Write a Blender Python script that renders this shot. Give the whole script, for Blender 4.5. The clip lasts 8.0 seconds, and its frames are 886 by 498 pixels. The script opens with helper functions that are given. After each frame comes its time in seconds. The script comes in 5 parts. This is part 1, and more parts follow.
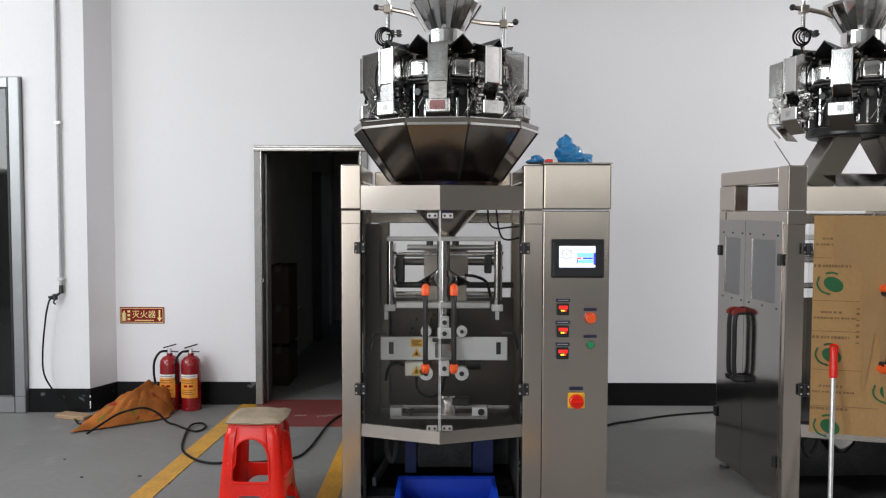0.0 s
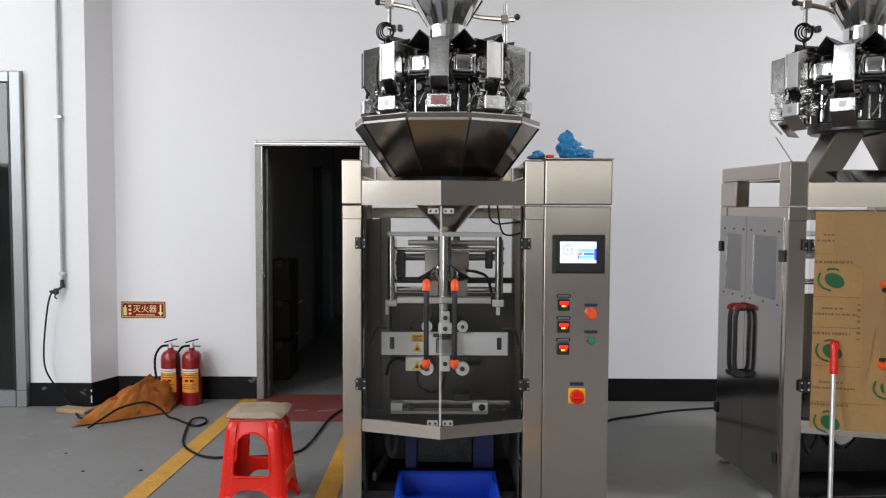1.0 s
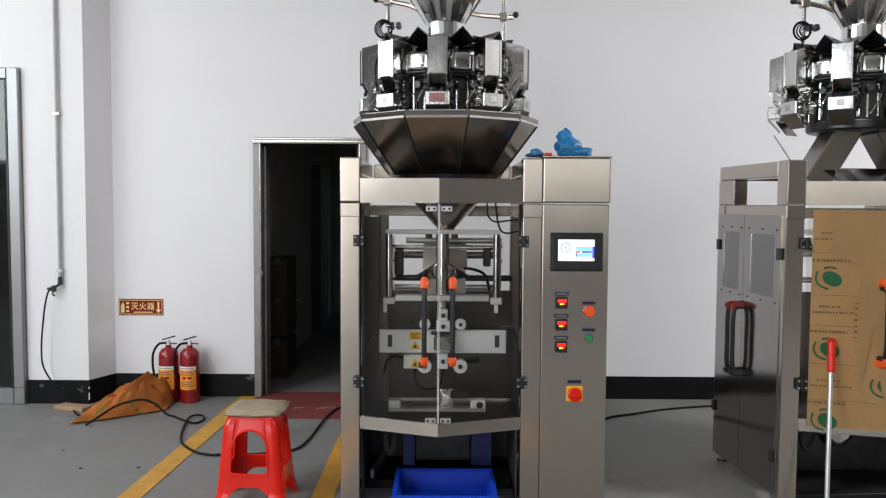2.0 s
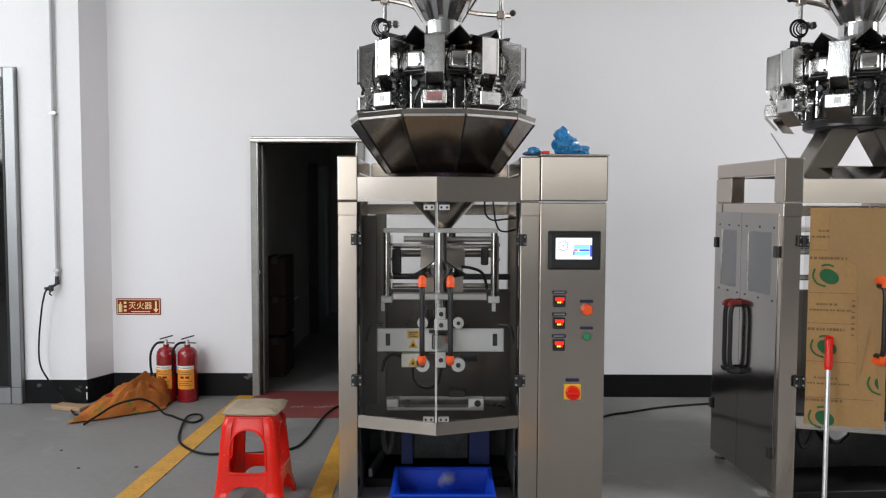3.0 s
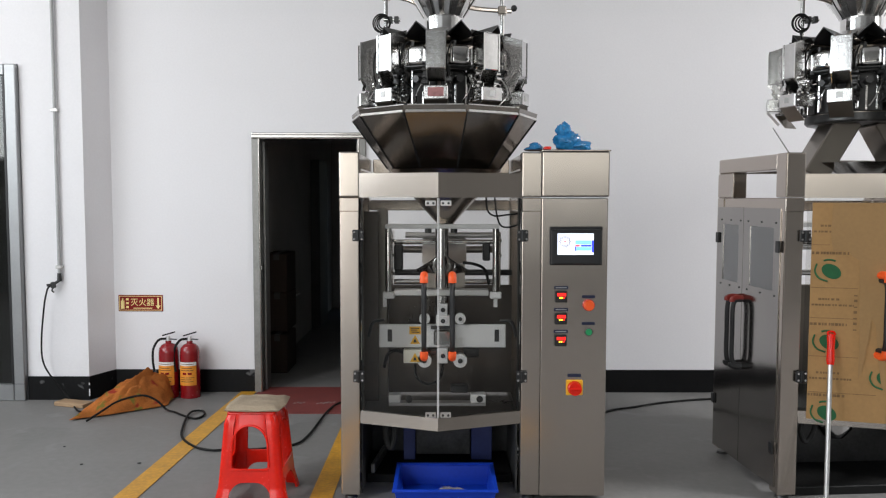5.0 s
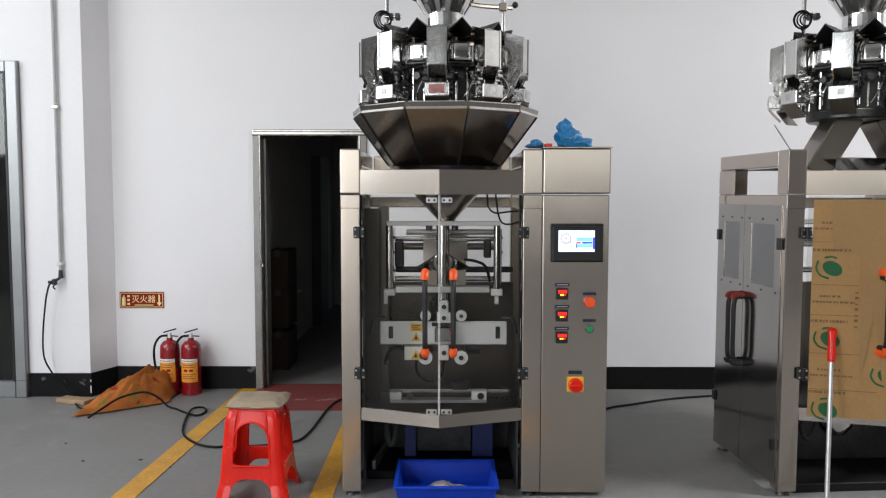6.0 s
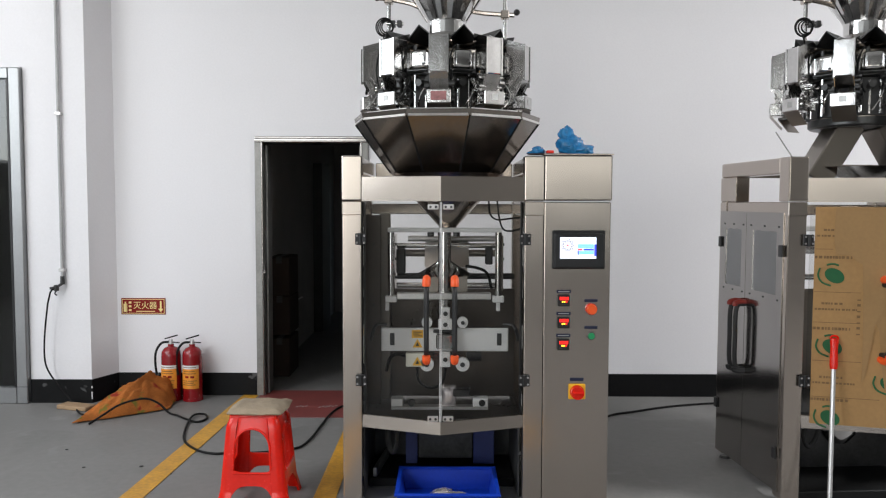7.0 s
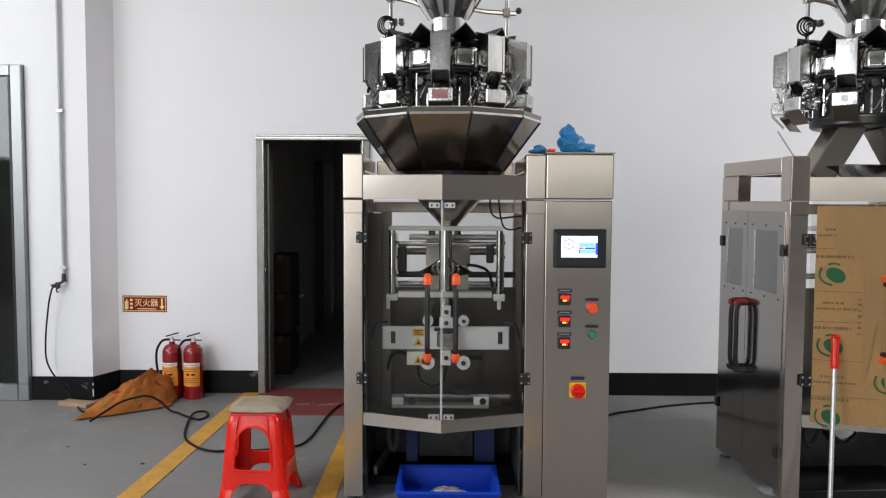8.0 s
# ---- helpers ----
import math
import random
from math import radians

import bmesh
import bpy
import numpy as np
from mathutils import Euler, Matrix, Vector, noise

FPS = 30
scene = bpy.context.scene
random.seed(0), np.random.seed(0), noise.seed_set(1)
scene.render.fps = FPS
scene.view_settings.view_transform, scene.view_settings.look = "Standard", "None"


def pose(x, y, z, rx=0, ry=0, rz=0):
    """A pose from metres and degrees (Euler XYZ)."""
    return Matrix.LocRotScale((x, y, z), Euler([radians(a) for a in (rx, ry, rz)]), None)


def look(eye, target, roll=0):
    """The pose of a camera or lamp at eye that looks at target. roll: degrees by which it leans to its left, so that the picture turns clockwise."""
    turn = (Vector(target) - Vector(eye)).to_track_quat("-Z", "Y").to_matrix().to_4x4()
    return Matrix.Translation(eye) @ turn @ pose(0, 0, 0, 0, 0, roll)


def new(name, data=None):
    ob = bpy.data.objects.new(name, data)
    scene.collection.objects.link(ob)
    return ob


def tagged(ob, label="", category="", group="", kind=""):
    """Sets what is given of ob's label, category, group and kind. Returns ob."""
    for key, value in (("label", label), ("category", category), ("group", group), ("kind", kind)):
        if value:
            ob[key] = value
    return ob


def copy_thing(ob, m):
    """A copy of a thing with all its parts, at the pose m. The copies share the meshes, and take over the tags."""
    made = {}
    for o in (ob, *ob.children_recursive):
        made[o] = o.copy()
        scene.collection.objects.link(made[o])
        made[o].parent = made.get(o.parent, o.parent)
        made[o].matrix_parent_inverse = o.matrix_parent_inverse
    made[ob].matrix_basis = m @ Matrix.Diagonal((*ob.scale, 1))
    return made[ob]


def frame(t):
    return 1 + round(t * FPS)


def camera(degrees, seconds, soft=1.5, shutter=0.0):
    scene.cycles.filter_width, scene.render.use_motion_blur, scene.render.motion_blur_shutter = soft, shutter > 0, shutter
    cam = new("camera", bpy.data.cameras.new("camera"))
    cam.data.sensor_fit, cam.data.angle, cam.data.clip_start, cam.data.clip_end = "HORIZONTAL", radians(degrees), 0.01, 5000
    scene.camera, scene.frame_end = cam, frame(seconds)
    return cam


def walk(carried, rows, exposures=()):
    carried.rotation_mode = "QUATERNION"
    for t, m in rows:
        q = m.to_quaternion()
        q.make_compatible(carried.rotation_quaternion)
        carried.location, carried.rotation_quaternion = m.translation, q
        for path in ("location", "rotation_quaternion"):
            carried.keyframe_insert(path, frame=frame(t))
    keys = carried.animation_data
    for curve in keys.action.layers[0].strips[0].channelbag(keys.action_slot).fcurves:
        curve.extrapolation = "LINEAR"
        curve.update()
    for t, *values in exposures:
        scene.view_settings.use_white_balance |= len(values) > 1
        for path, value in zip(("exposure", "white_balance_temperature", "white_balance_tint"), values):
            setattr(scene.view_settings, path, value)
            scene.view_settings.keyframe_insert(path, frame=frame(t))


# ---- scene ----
cam = camera(58.5, 8.0, soft=1.2, shutter=0.8)
EYE = (0.0, 0.0, 1.513)
AIM = [(0.0, 0.124, 0.769, 0.129), (0.5, 0.175, 0.637, 0.239), (1.0, 0.191, 0.429, 0.254), (1.5, 0.148, 0.315, 0.369),
       (3.0, -0.118, 0.167, 0.223), (3.5, -0.037, 0.065, 0.160), (4.0, 0.0, 0.0, 0.0), (4.5, -0.014, -0.023, 0.054),
       (6.0, 0.075, -0.352, 0.074), (6.5, 0.200, -0.228, 0.045), (7.0, 0.188, 0.132, 0.145), (7.5, 0.191, 0.099, 0.222),
       (8.0, 0.271, 0.014, 0.301)]
walk(cam, [(t, pose(*EYE, 86.44 + tilt, 0, turn) @ pose(0, 0, 0, 0, 0, lean)) for t, turn, tilt, lean in AIM])

# ---- world and light ----
world = bpy.data.worlds.new("world")
scene.world = world
world.use_nodes = True
sky = world.node_tree.nodes.new("ShaderNodeTexSky")
sky.sky_type, sky.sun_disc, sky.sun_elevation, sky.sun_rotation = "NISHITA", False, radians(40), radians(200)
world.node_tree.links.new(sky.outputs["Color"], world.node_tree.nodes["Background"].inputs["Color"])
world.node_tree.nodes["Background"].inputs["Strength"].default_value = 0.1
scene.view_settings.exposure = 0.0


def lamp(name, eye, target, sx, sy, power, colour):
    data = bpy.data.lights.new(name, "AREA")
    data.shape, data.size, data.size_y, data.energy, data.color = "RECTANGLE", sx, sy, power, colour
    ob = new(name, data)
    ob.matrix_world = look(eye, target)
    return ob


lamp("gate_daylight", (-4.5, -7.25, 2.0), (-4.5, 0, 2.0), 4.2, 3.9, 200, (0.91, 0.96, 1.0))
lamp("window_daylight", (-7.16, 0.0, 3.2), (0, 0.0, 3.2), 7.2, 2.2, 330, (0.91, 0.96, 1.0))
lamp("band_daylight", (1.5, -7.46, 2.425), (1.5, 0, 2.425), 7.8, 1.05, 48, (0.93, 0.97, 1.0))
LAMPS = ((-4.4, 0.6, 175), (-4.2, 3.8, 28), (6.2, 2.4, 430))
for lx, ly, power in LAMPS:
    lamp("ceiling_lamp_light", (lx, ly, 4.52), (lx, ly, 0), 0.22, 1.2, power, (0.97, 0.98, 1.0))

# ---- materials ----


def mat(name, colour, rough=0.5, metal=0.0, vary=0.12, scale=6.0, fine=60.0, bump=0.0, stretch=(1, 1, 1), rough_vary=0.04,
        glow=0.0, spread=0.0, coat=0.0, spec=0.5, prints=(), wave=0.0):
    """A surface with a coarse and a fine variation of colour and gloss, and relief."""
    m = bpy.data.materials.new(name)
    m.use_nodes = True
    nt = m.node_tree
    b = nt.nodes["Principled BSDF"]
    tc = nt.nodes.new("ShaderNodeTexCoord")
    mp = nt.nodes.new("ShaderNodeMapping")
    mp.inputs["Scale"].default_value = stretch
    nt.links.new(tc.outputs["Object"], mp.inputs["Vector"])
    n1, n2 = nt.nodes.new("ShaderNodeTexNoise"), nt.nodes.new("ShaderNodeTexNoise")
    n1.inputs["Scale"].default_value, n2.inputs["Scale"].default_value = scale, fine
    n1.inputs["Detail"].default_value, n2.inputs["Detail"].default_value = 5, 4
    add = nt.nodes.new("ShaderNodeMath")
    add.operation = "ADD"
    for i, n in enumerate((n1, n2)):
        nt.links.new(mp.outputs["Vector"], n.inputs["Vector"])
        nt.links.new(n.outputs["Fac"], add.inputs[i])
    val = nt.nodes.new("ShaderNodeMapRange")
    val.inputs["From Min"].default_value, val.inputs["From Max"].default_value = 0.6, 1.4
    val.inputs["To Min"].default_value, val.inputs["To Max"].default_value = 1 - vary, 1 + vary
    nt.links.new(add.outputs[0], val.inputs["Value"])
    hsv = nt.nodes.new("ShaderNodeHueSaturation")
    hsv.inputs["Color"].default_value = (*colour, 1)
    last = val.outputs[0]
    if spread:
        info, more = nt.nodes.new("ShaderNodeObjectInfo"), nt.nodes.new("ShaderNodeMath")
        more.operation = "MULTIPLY_ADD"
        more.inputs[1].default_value = spread
        nt.links.new(info.outputs["Random"], more.inputs[0])
        nt.links.new(last, more.inputs[2])
        last = more.outputs[0]
    nt.links.new(last, hsv.inputs["Value"])
    nt.links.new(hsv.outputs["Color"], b.inputs["Base Color"])
    rr = nt.nodes.new("ShaderNodeMapRange")
    rr.inputs["From Min"].default_value, rr.inputs["From Max"].default_value = 0.6, 1.4
    rr.inputs["To Min"].default_value = max(0.02, rough - rough_vary)
    rr.inputs["To Max"].default_value = min(1, rough + rough_vary)
    nt.links.new(add.outputs[0], rr.inputs["Value"])
    nt.links.new(rr.outputs[0], b.inputs["Roughness"])
    b.inputs["Metallic"].default_value = metal
    b.inputs["Coat Weight"].default_value = coat
    b.inputs["Specular IOR Level"].default_value = spec
    under = hsv.outputs["Color"]
    for k, (shade, size, share) in enumerate(prints):
        pn, pr, px = nt.nodes.new("ShaderNodeTexNoise"), nt.nodes.new("ShaderNodeMapRange"), nt.nodes.new("ShaderNodeMix")
        pn.inputs["Scale"].default_value, pn.inputs["Distortion"].default_value = size, 0.4 + k
        pr.inputs["From Min"].default_value, pr.inputs["From Max"].default_value = share, share + 0.05
        px.data_type = "RGBA"
        px.inputs[7].default_value = (*shade, 1)
        nt.links.new(tc.outputs["Object"], pn.inputs["Vector"])
        nt.links.new(pn.outputs["Fac"], pr.inputs["Value"])
        nt.links.new(pr.outputs[0], px.inputs[0])
        nt.links.new(under, px.inputs[6])
        under = px.outputs[2]
        nt.links.new(under, b.inputs["Base Color"])
    if bump:
        bp = nt.nodes.new("ShaderNodeBump")
        bp.inputs["Strength"].default_value, bp.inputs["Distance"].default_value = bump, 0.004
        nt.links.new(add.outputs[0], bp.inputs["Height"])
        nt.links.new(bp.outputs["Normal"], b.inputs["Normal"])
    if wave:
        wn, wb = nt.nodes.new("ShaderNodeTexNoise"), nt.nodes.new("ShaderNodeBump")
        wn.inputs["Scale"].default_value, wn.inputs["Detail"].default_value = 2.2, 1.0
        wb.inputs["Strength"].default_value, wb.inputs["Distance"].default_value = 1.0, wave
        nt.links.new(tc.outputs["Object"], wn.inputs["Vector"])
        nt.links.new(wn.outputs["Fac"], wb.inputs["Height"])
        nt.links.new(wb.outputs["Normal"], b.inputs["Normal"])
    if glow:
        b.inputs["Emission Color"].default_value = (*colour, 1)
        b.inputs["Emission Strength"].default_value = glow
    return m


PAINT = mat("white_wall_paint", (0.81, 0.797, 0.815), 0.6, vary=0.03, scale=1.2, fine=70, bump=0.08)
FLOOR = mat("polished_concrete", (0.21, 0.205, 0.199), 0.5, spec=0.15, vary=0.18, scale=1.4, fine=24, bump=0.05, rough_vary=0.10, prints=(((0.197, 0.193, 0.187), 1.7, 0.60), ((0.228, 0.223, 0.217), 2.3, 0.62)))
BLACKSKIRT = mat("black_skirting_paint", (0.007, 0.007, 0.0075), 0.5, vary=0.3, scale=5, bump=0.1, spec=0.15, prints=(((0.10, 0.10, 0.10), 9, 0.70),))
GREYWALL = mat("grey_shed_cladding", (0.28, 0.275, 0.265), 0.7, vary=0.2, scale=2, fine=20)
ROOF = mat("pale_roof_sheet", (0.55, 0.55, 0.54), 0.7, vary=0.15, scale=2)
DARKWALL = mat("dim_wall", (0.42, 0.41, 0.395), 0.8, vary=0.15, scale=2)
STEEL = mat("brushed_steel", (0.56, 0.495, 0.44), 0.23, 1.0, vary=0.045, scale=1.1, fine=600, stretch=(1, 1, 0.5), rough_vary=0.02, wave=0.004)
STEELH = mat("brushed_steel_crosswise", (0.56, 0.495, 0.44), 0.23, 1.0, vary=0.045, scale=1.1, fine=600, stretch=(0.5, 1, 1), rough_vary=0.02, wave=0.004)
RIMSTEEL = mat("satin_steel", (0.82, 0.80, 0.78), 0.36, 1.0, vary=0.08, scale=6)
# panel steel darkened: the shade behind the doors is in this colour
INNERSHADE = mat("shade_toned_inner_steel", (0.13, 0.112, 0.10), 0.30, 1.0, vary=0.2, scale=4)
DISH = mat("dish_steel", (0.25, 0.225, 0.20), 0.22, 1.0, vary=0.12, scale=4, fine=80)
SIDESTEEL = mat("side_door_steel", (0.40, 0.38, 0.36), 0.13, 1.0, vary=0.08, scale=3, fine=300, stretch=(1, 1, 0.4), rough_vary=0.03, wave=0.006)
PANEL = mat("dull_steel_sheet", (0.27, 0.24, 0.21), 0.32, 1.0, vary=0.12, scale=3, fine=300, rough_vary=0.015)
POLISH = mat("polished_steel", (0.60, 0.59, 0.58), 0.13, 1.0, vary=0.12, scale=45, fine=160, bump=0.05, rough_vary=0.05)
GATE = mat("flap_steel", (0.42, 0.41, 0.40), 0.18, 1.0, vary=0.12, scale=30, bump=0.03)
MIRROR = mat("bright_steel", (0.74, 0.73, 0.72), 0.10, 1.0, vary=0.06, scale=9, bump=0.02, rough_vary=0.02)
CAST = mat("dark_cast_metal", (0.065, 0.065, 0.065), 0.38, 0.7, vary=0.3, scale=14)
ALU = mat("anodised_aluminium", (0.66, 0.65, 0.64), 0.34, 0.9, vary=0.06, scale=8)
WHITEALU = mat("pale_painted_metal", (0.73, 0.725, 0.72), 0.4, 0.1, vary=0.06, scale=8)
BLACK = mat("black_plastic", (0.012, 0.012, 0.013), 0.4, vary=0.2, scale=20)
RUBBER = mat("black_rubber", (0.008, 0.008, 0.008), 0.6, vary=0.2, scale=30, spec=0.2)
ORANGE = mat("orange_plastic", (0.85, 0.10, 0.015), 0.4, vary=0.08, scale=20)
HANDLERED = mat("dark_red_plastic", (0.24, 0.016, 0.009), 0.4, vary=0.1)
RED = mat("red_plastic", (0.72, 0.013, 0.004), 0.25, vary=0.10, scale=7, coat=0.15, spec=0.35)
REDTANK = mat("red_enamel", (0.26, 0.006, 0.010), 0.25, vary=0.1, scale=9, coat=0.4)
REDLIT = mat("lit_red_digits", (1.0, 0.02, 0.015), 0.4, glow=1.3)
YELLOWLIT = mat("lit_yellow_digits", (1.0, 0.75, 0.05), 0.4, glow=1.6)
GREEN = mat("green_plastic", (0.02, 0.28, 0.10), 0.35, vary=0.1)
YELLOW = mat("yellow_plastic", (0.80, 0.42, 0.02), 0.4, vary=0.08)
LINE = mat("worn_yellow_floor_paint", (0.58, 0.29, 0.022), 0.5, vary=0.3, scale=6, fine=45)
BLUE = mat("blue_plastic", (0.006, 0.045, 0.44), 0.4, vary=0.12, scale=8, spec=0.3)
BLUEFOIL = mat("crumpled_blue_film", (0.02, 0.20, 0.46), 0.15, vary=0.35, scale=18, fine=60, bump=0.5, coat=0.6)
KRAFT = mat("kraft_paper", (0.40, 0.228, 0.088), 0.8, vary=0.10, scale=3.5, fine=50, bump=0.12)
KRAFTDARK = mat("brown_print", (0.20, 0.115, 0.05), 0.8, vary=0.2, scale=30)
LOGO = mat("green_print", (0.012, 0.105, 0.035), 0.7, vary=0.15, scale=20)
SACK = mat("orange_sackcloth", (0.42, 0.135, 0.03), 0.85, vary=0.45, scale=7, fine=160, bump=0.5, spec=0.2, prints=(((0.30, 0.035, 0.02), 6.5, 0.60), ((0.20, 0.16, 0.03), 8.0, 0.62)))
CUSHION = mat("beige_cloth", (0.34, 0.27, 0.19), 0.9, vary=0.25, scale=8, fine=150, bump=0.4)
MAT = mat("red_brick_floor_paint", (0.20, 0.045, 0.04), 0.6, vary=0.25, scale=5, fine=60)
WOOD = mat("raw_wood", (0.36, 0.24, 0.14), 0.7, vary=0.25, scale=4, stretch=(0.2, 1, 1), bump=0.2)
PALE = mat("cream_enamel", (0.75, 0.73, 0.62), 0.4, vary=0.05)
SIGNRED = mat("dark_red_sign", (0.22, 0.012, 0.008), 0.6, vary=0.06, spec=0.2)
SIGNGOLD = mat("gold_sign_print", (0.90, 0.74, 0.34), 0.6, vary=0.05, spec=0.2)
LABELGOLD = mat("orange_label", (0.80, 0.30, 0.03), 0.5, vary=0.15, scale=25)
LABELWHITE = mat("white_label", (0.75, 0.74, 0.72), 0.5, vary=0.08, scale=25)
LABELPRINT = mat("brown_label_print", (0.12, 0.05, 0.02), 0.6, vary=0.2)
LABELBLUE = mat("dark_blue_label", (0.012, 0.016, 0.045), 0.4, vary=0.1)
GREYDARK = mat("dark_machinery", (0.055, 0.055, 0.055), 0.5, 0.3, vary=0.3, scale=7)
CARTON = mat("dim_carton", (0.03, 0.018, 0.012), 0.8, vary=0.2)
SCREEN = mat("lit_screen", (0.80, 0.86, 1.0), 0.3, vary=0.02, glow=1.1)
SCREENBLUE = mat("lit_screen_blue", (0.05, 0.08, 0.85), 0.3, vary=0.02, glow=0.9)
SCREENCYAN = mat("lit_screen_cyan", (0.25, 0.62, 0.95), 0.3, vary=0.02, glow=0.8)
SCREENGREY = mat("lit_screen_grey", (0.22, 0.18, 0.22), 0.3, vary=0.02, glow=0.4)
SCREENGREEN = mat("lit_screen_green", (0.25, 0.85, 0.45), 0.3, vary=0.02, glow=0.7)
SCREENRED = mat("lit_screen_red", (0.8, 0.12, 0.16), 0.3, vary=0.02, glow=0.6)
LAMPGLOW = mat("lit_tube", (1.0, 0.98, 0.95), 0.4, vary=0.0, glow=6.0)
DOORSTEEL = mat("worn_door_steel", (0.23, 0.225, 0.215), 0.4, 0.7, vary=0.2, scale=10)
DOORBRIGHT = mat("bright_door_steel", (0.42, 0.40, 0.38), 0.18, 1.0, vary=0.15, scale=12, bump=0.1)
SCUFF = mat("pale_scuff", (0.30, 0.22, 0.21), 0.7, vary=0.4, scale=40)
GREYPIPE = mat("grey_conduit", (0.42, 0.42, 0.42), 0.5, vary=0.15, scale=8)
FRAMEALU = mat("grey_door_aluminium", (0.34, 0.345, 0.35), 0.42, 0.9, vary=0.06, scale=8)
BADGERED = mat("faded_red_sticker", (0.34, 0.14, 0.14), 0.4, vary=0.4, scale=30)
BADGE = mat("grey_sticker", (0.45, 0.45, 0.44), 0.35, 0.5, vary=0.1)
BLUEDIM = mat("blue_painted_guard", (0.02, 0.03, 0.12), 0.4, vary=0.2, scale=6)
BAG = mat("printed_foil_bag", (0.78, 0.72, 0.72), 0.20, 0.7, vary=0.35, scale=14, bump=0.4)


def clear(name, colour, rough, alpha):
    m = bpy.data.materials.new(name)
    m.use_nodes = True
    nt = m.node_tree
    nt.nodes.remove(nt.nodes["Principled BSDF"])
    t, g, mix = nt.nodes.new("ShaderNodeBsdfTransparent"), nt.nodes.new("ShaderNodeBsdfGlossy"), nt.nodes.new("ShaderNodeMixShader")
    fr = nt.nodes.new("ShaderNodeFresnel")
    fr.inputs["IOR"].default_value = 1.3
    no = nt.nodes.new("ShaderNodeTexNoise")
    no.inputs["Scale"].default_value = 3
    ad = nt.nodes.new("ShaderNodeMath")
    ad.operation = "MULTIPLY_ADD"
    ad.inputs[1].default_value, ad.inputs[2].default_value = 0.03, alpha
    nt.links.new(no.outputs["Fac"], ad.inputs[0])
    both = nt.nodes.new("ShaderNodeMath")
    both.operation = "ADD"
    nt.links.new(fr.outputs[0], both.inputs[0])
    nt.links.new(ad.outputs[0], both.inputs[1])
    t.inputs["Color"].default_value = (*colour, 1)
    g.inputs["Roughness"].default_value = rough
    nt.links.new(both.outputs[0], mix.inputs["Fac"])
    nt.links.new(t.outputs[0], mix.inputs[1])
    nt.links.new(g.outputs[0], mix.inputs[2])
    nt.links.new(mix.outputs[0], nt.nodes["Material Output"].inputs["Surface"])
    return m


ACRYLIC = clear("clear_acrylic", (0.92, 0.92, 0.91), 0.05, -0.012)
SIDEPANE = clear("hazy_acrylic", (0.75, 0.75, 0.74), 0.12, 0.28)
GLASS = clear("dark_glass", (0.25, 0.28, 0.27), 0.03, 0.03)

# ---- shape helpers ----


def box(bm, x0, x1, y0, y1, z0, z1, bevel=0.0, m=None, seg=1):
    """A box between two corners, its edges rounded."""
    r = bmesh.ops.create_cube(bm, size=1)
    vs = r["verts"]
    for v in vs:
        v.co = Vector(((x0 + x1) / 2 + v.co.x * (x1 - x0), (y0 + y1) / 2 + v.co.y * (y1 - y0), (z0 + z1) / 2 + v.co.z * (z1 - z0)))
        if m:
            v.co = m @ v.co
    if bevel:
        edges = list({e for v in vs for e in v.link_edges})
        bmesh.ops.bevel(bm, geom=edges, offset=bevel, segments=seg, profile=0.5, affect="EDGES")
    return bm


def rod(bm, a, b, r, r2=None, n=12, cap=True):
    """A round bar from a to b."""
    a, b = Vector(a), Vector(b)
    d = b - a
    m = Matrix.Translation((a + b) / 2) @ d.to_track_quat("Z", "Y").to_matrix().to_4x4()
    bmesh.ops.create_cone(bm, cap_ends=cap, segments=n, radius1=r, radius2=r if r2 is None else r2, depth=d.length, matrix=m)
    return bm


def ball(bm, c, r, n=10, squash=(1, 1, 1)):
    bmesh.ops.create_uvsphere(bm, u_segments=n + 2, v_segments=n, radius=r, matrix=Matrix.Translation(c) @ Matrix.Diagonal((*squash, 1)))
    return bm


def lathe(bm, c, profile, n=32, turn=0.0):
    """A body of revolution about the vertical through c, from (radius, height) pairs."""
    rings = []
    for r, z in profile:
        rings.append([bm.verts.new((c[0] + r * math.sin(turn + 2 * math.pi * k / n), c[1] - r * math.cos(turn + 2 * math.pi * k / n), c[2] + z))
                      for k in range(n)])
    for a, b in zip(rings, rings[1:]):
        for k in range(n):
            bm.faces.new((a[k], a[(k + 1) % n], b[(k + 1) % n], b[k]))
    return bm


def plate(bm, pts, thick, m=None):
    """A flat polygon given by points, thickened along its normal."""
    vs = [bm.verts.new(m @ Vector(p) if m else Vector(p)) for p in pts]
    f = bm.faces.new(vs)
    f.normal_update()
    n = f.normal.copy()
    r = bmesh.ops.extrude_face_region(bm, geom=[f])
    for v in r["geom"]:
        if isinstance(v, bmesh.types.BMVert):
            v.co += n * thick
    return bm


def strip(bm, low, high, thick, m):
    """A band between two rows of points, thickened towards +y before it is turned by m."""
    rows = [[bm.verts.new(m @ (Vector(p) + Vector((0, back, 0)))) for p in row] for back in (0, thick) for row in (low, high)]
    a, b, c, d = rows
    for p, q in ((a, b), (b, d), (d, c), (c, a)):
        for k in range(len(low) - 1):
            bm.faces.new((p[k], p[k + 1], q[k + 1], q[k]))
    for k in (0, -1):
        bm.faces.new((a[k], b[k], d[k], c[k]))
    return bm


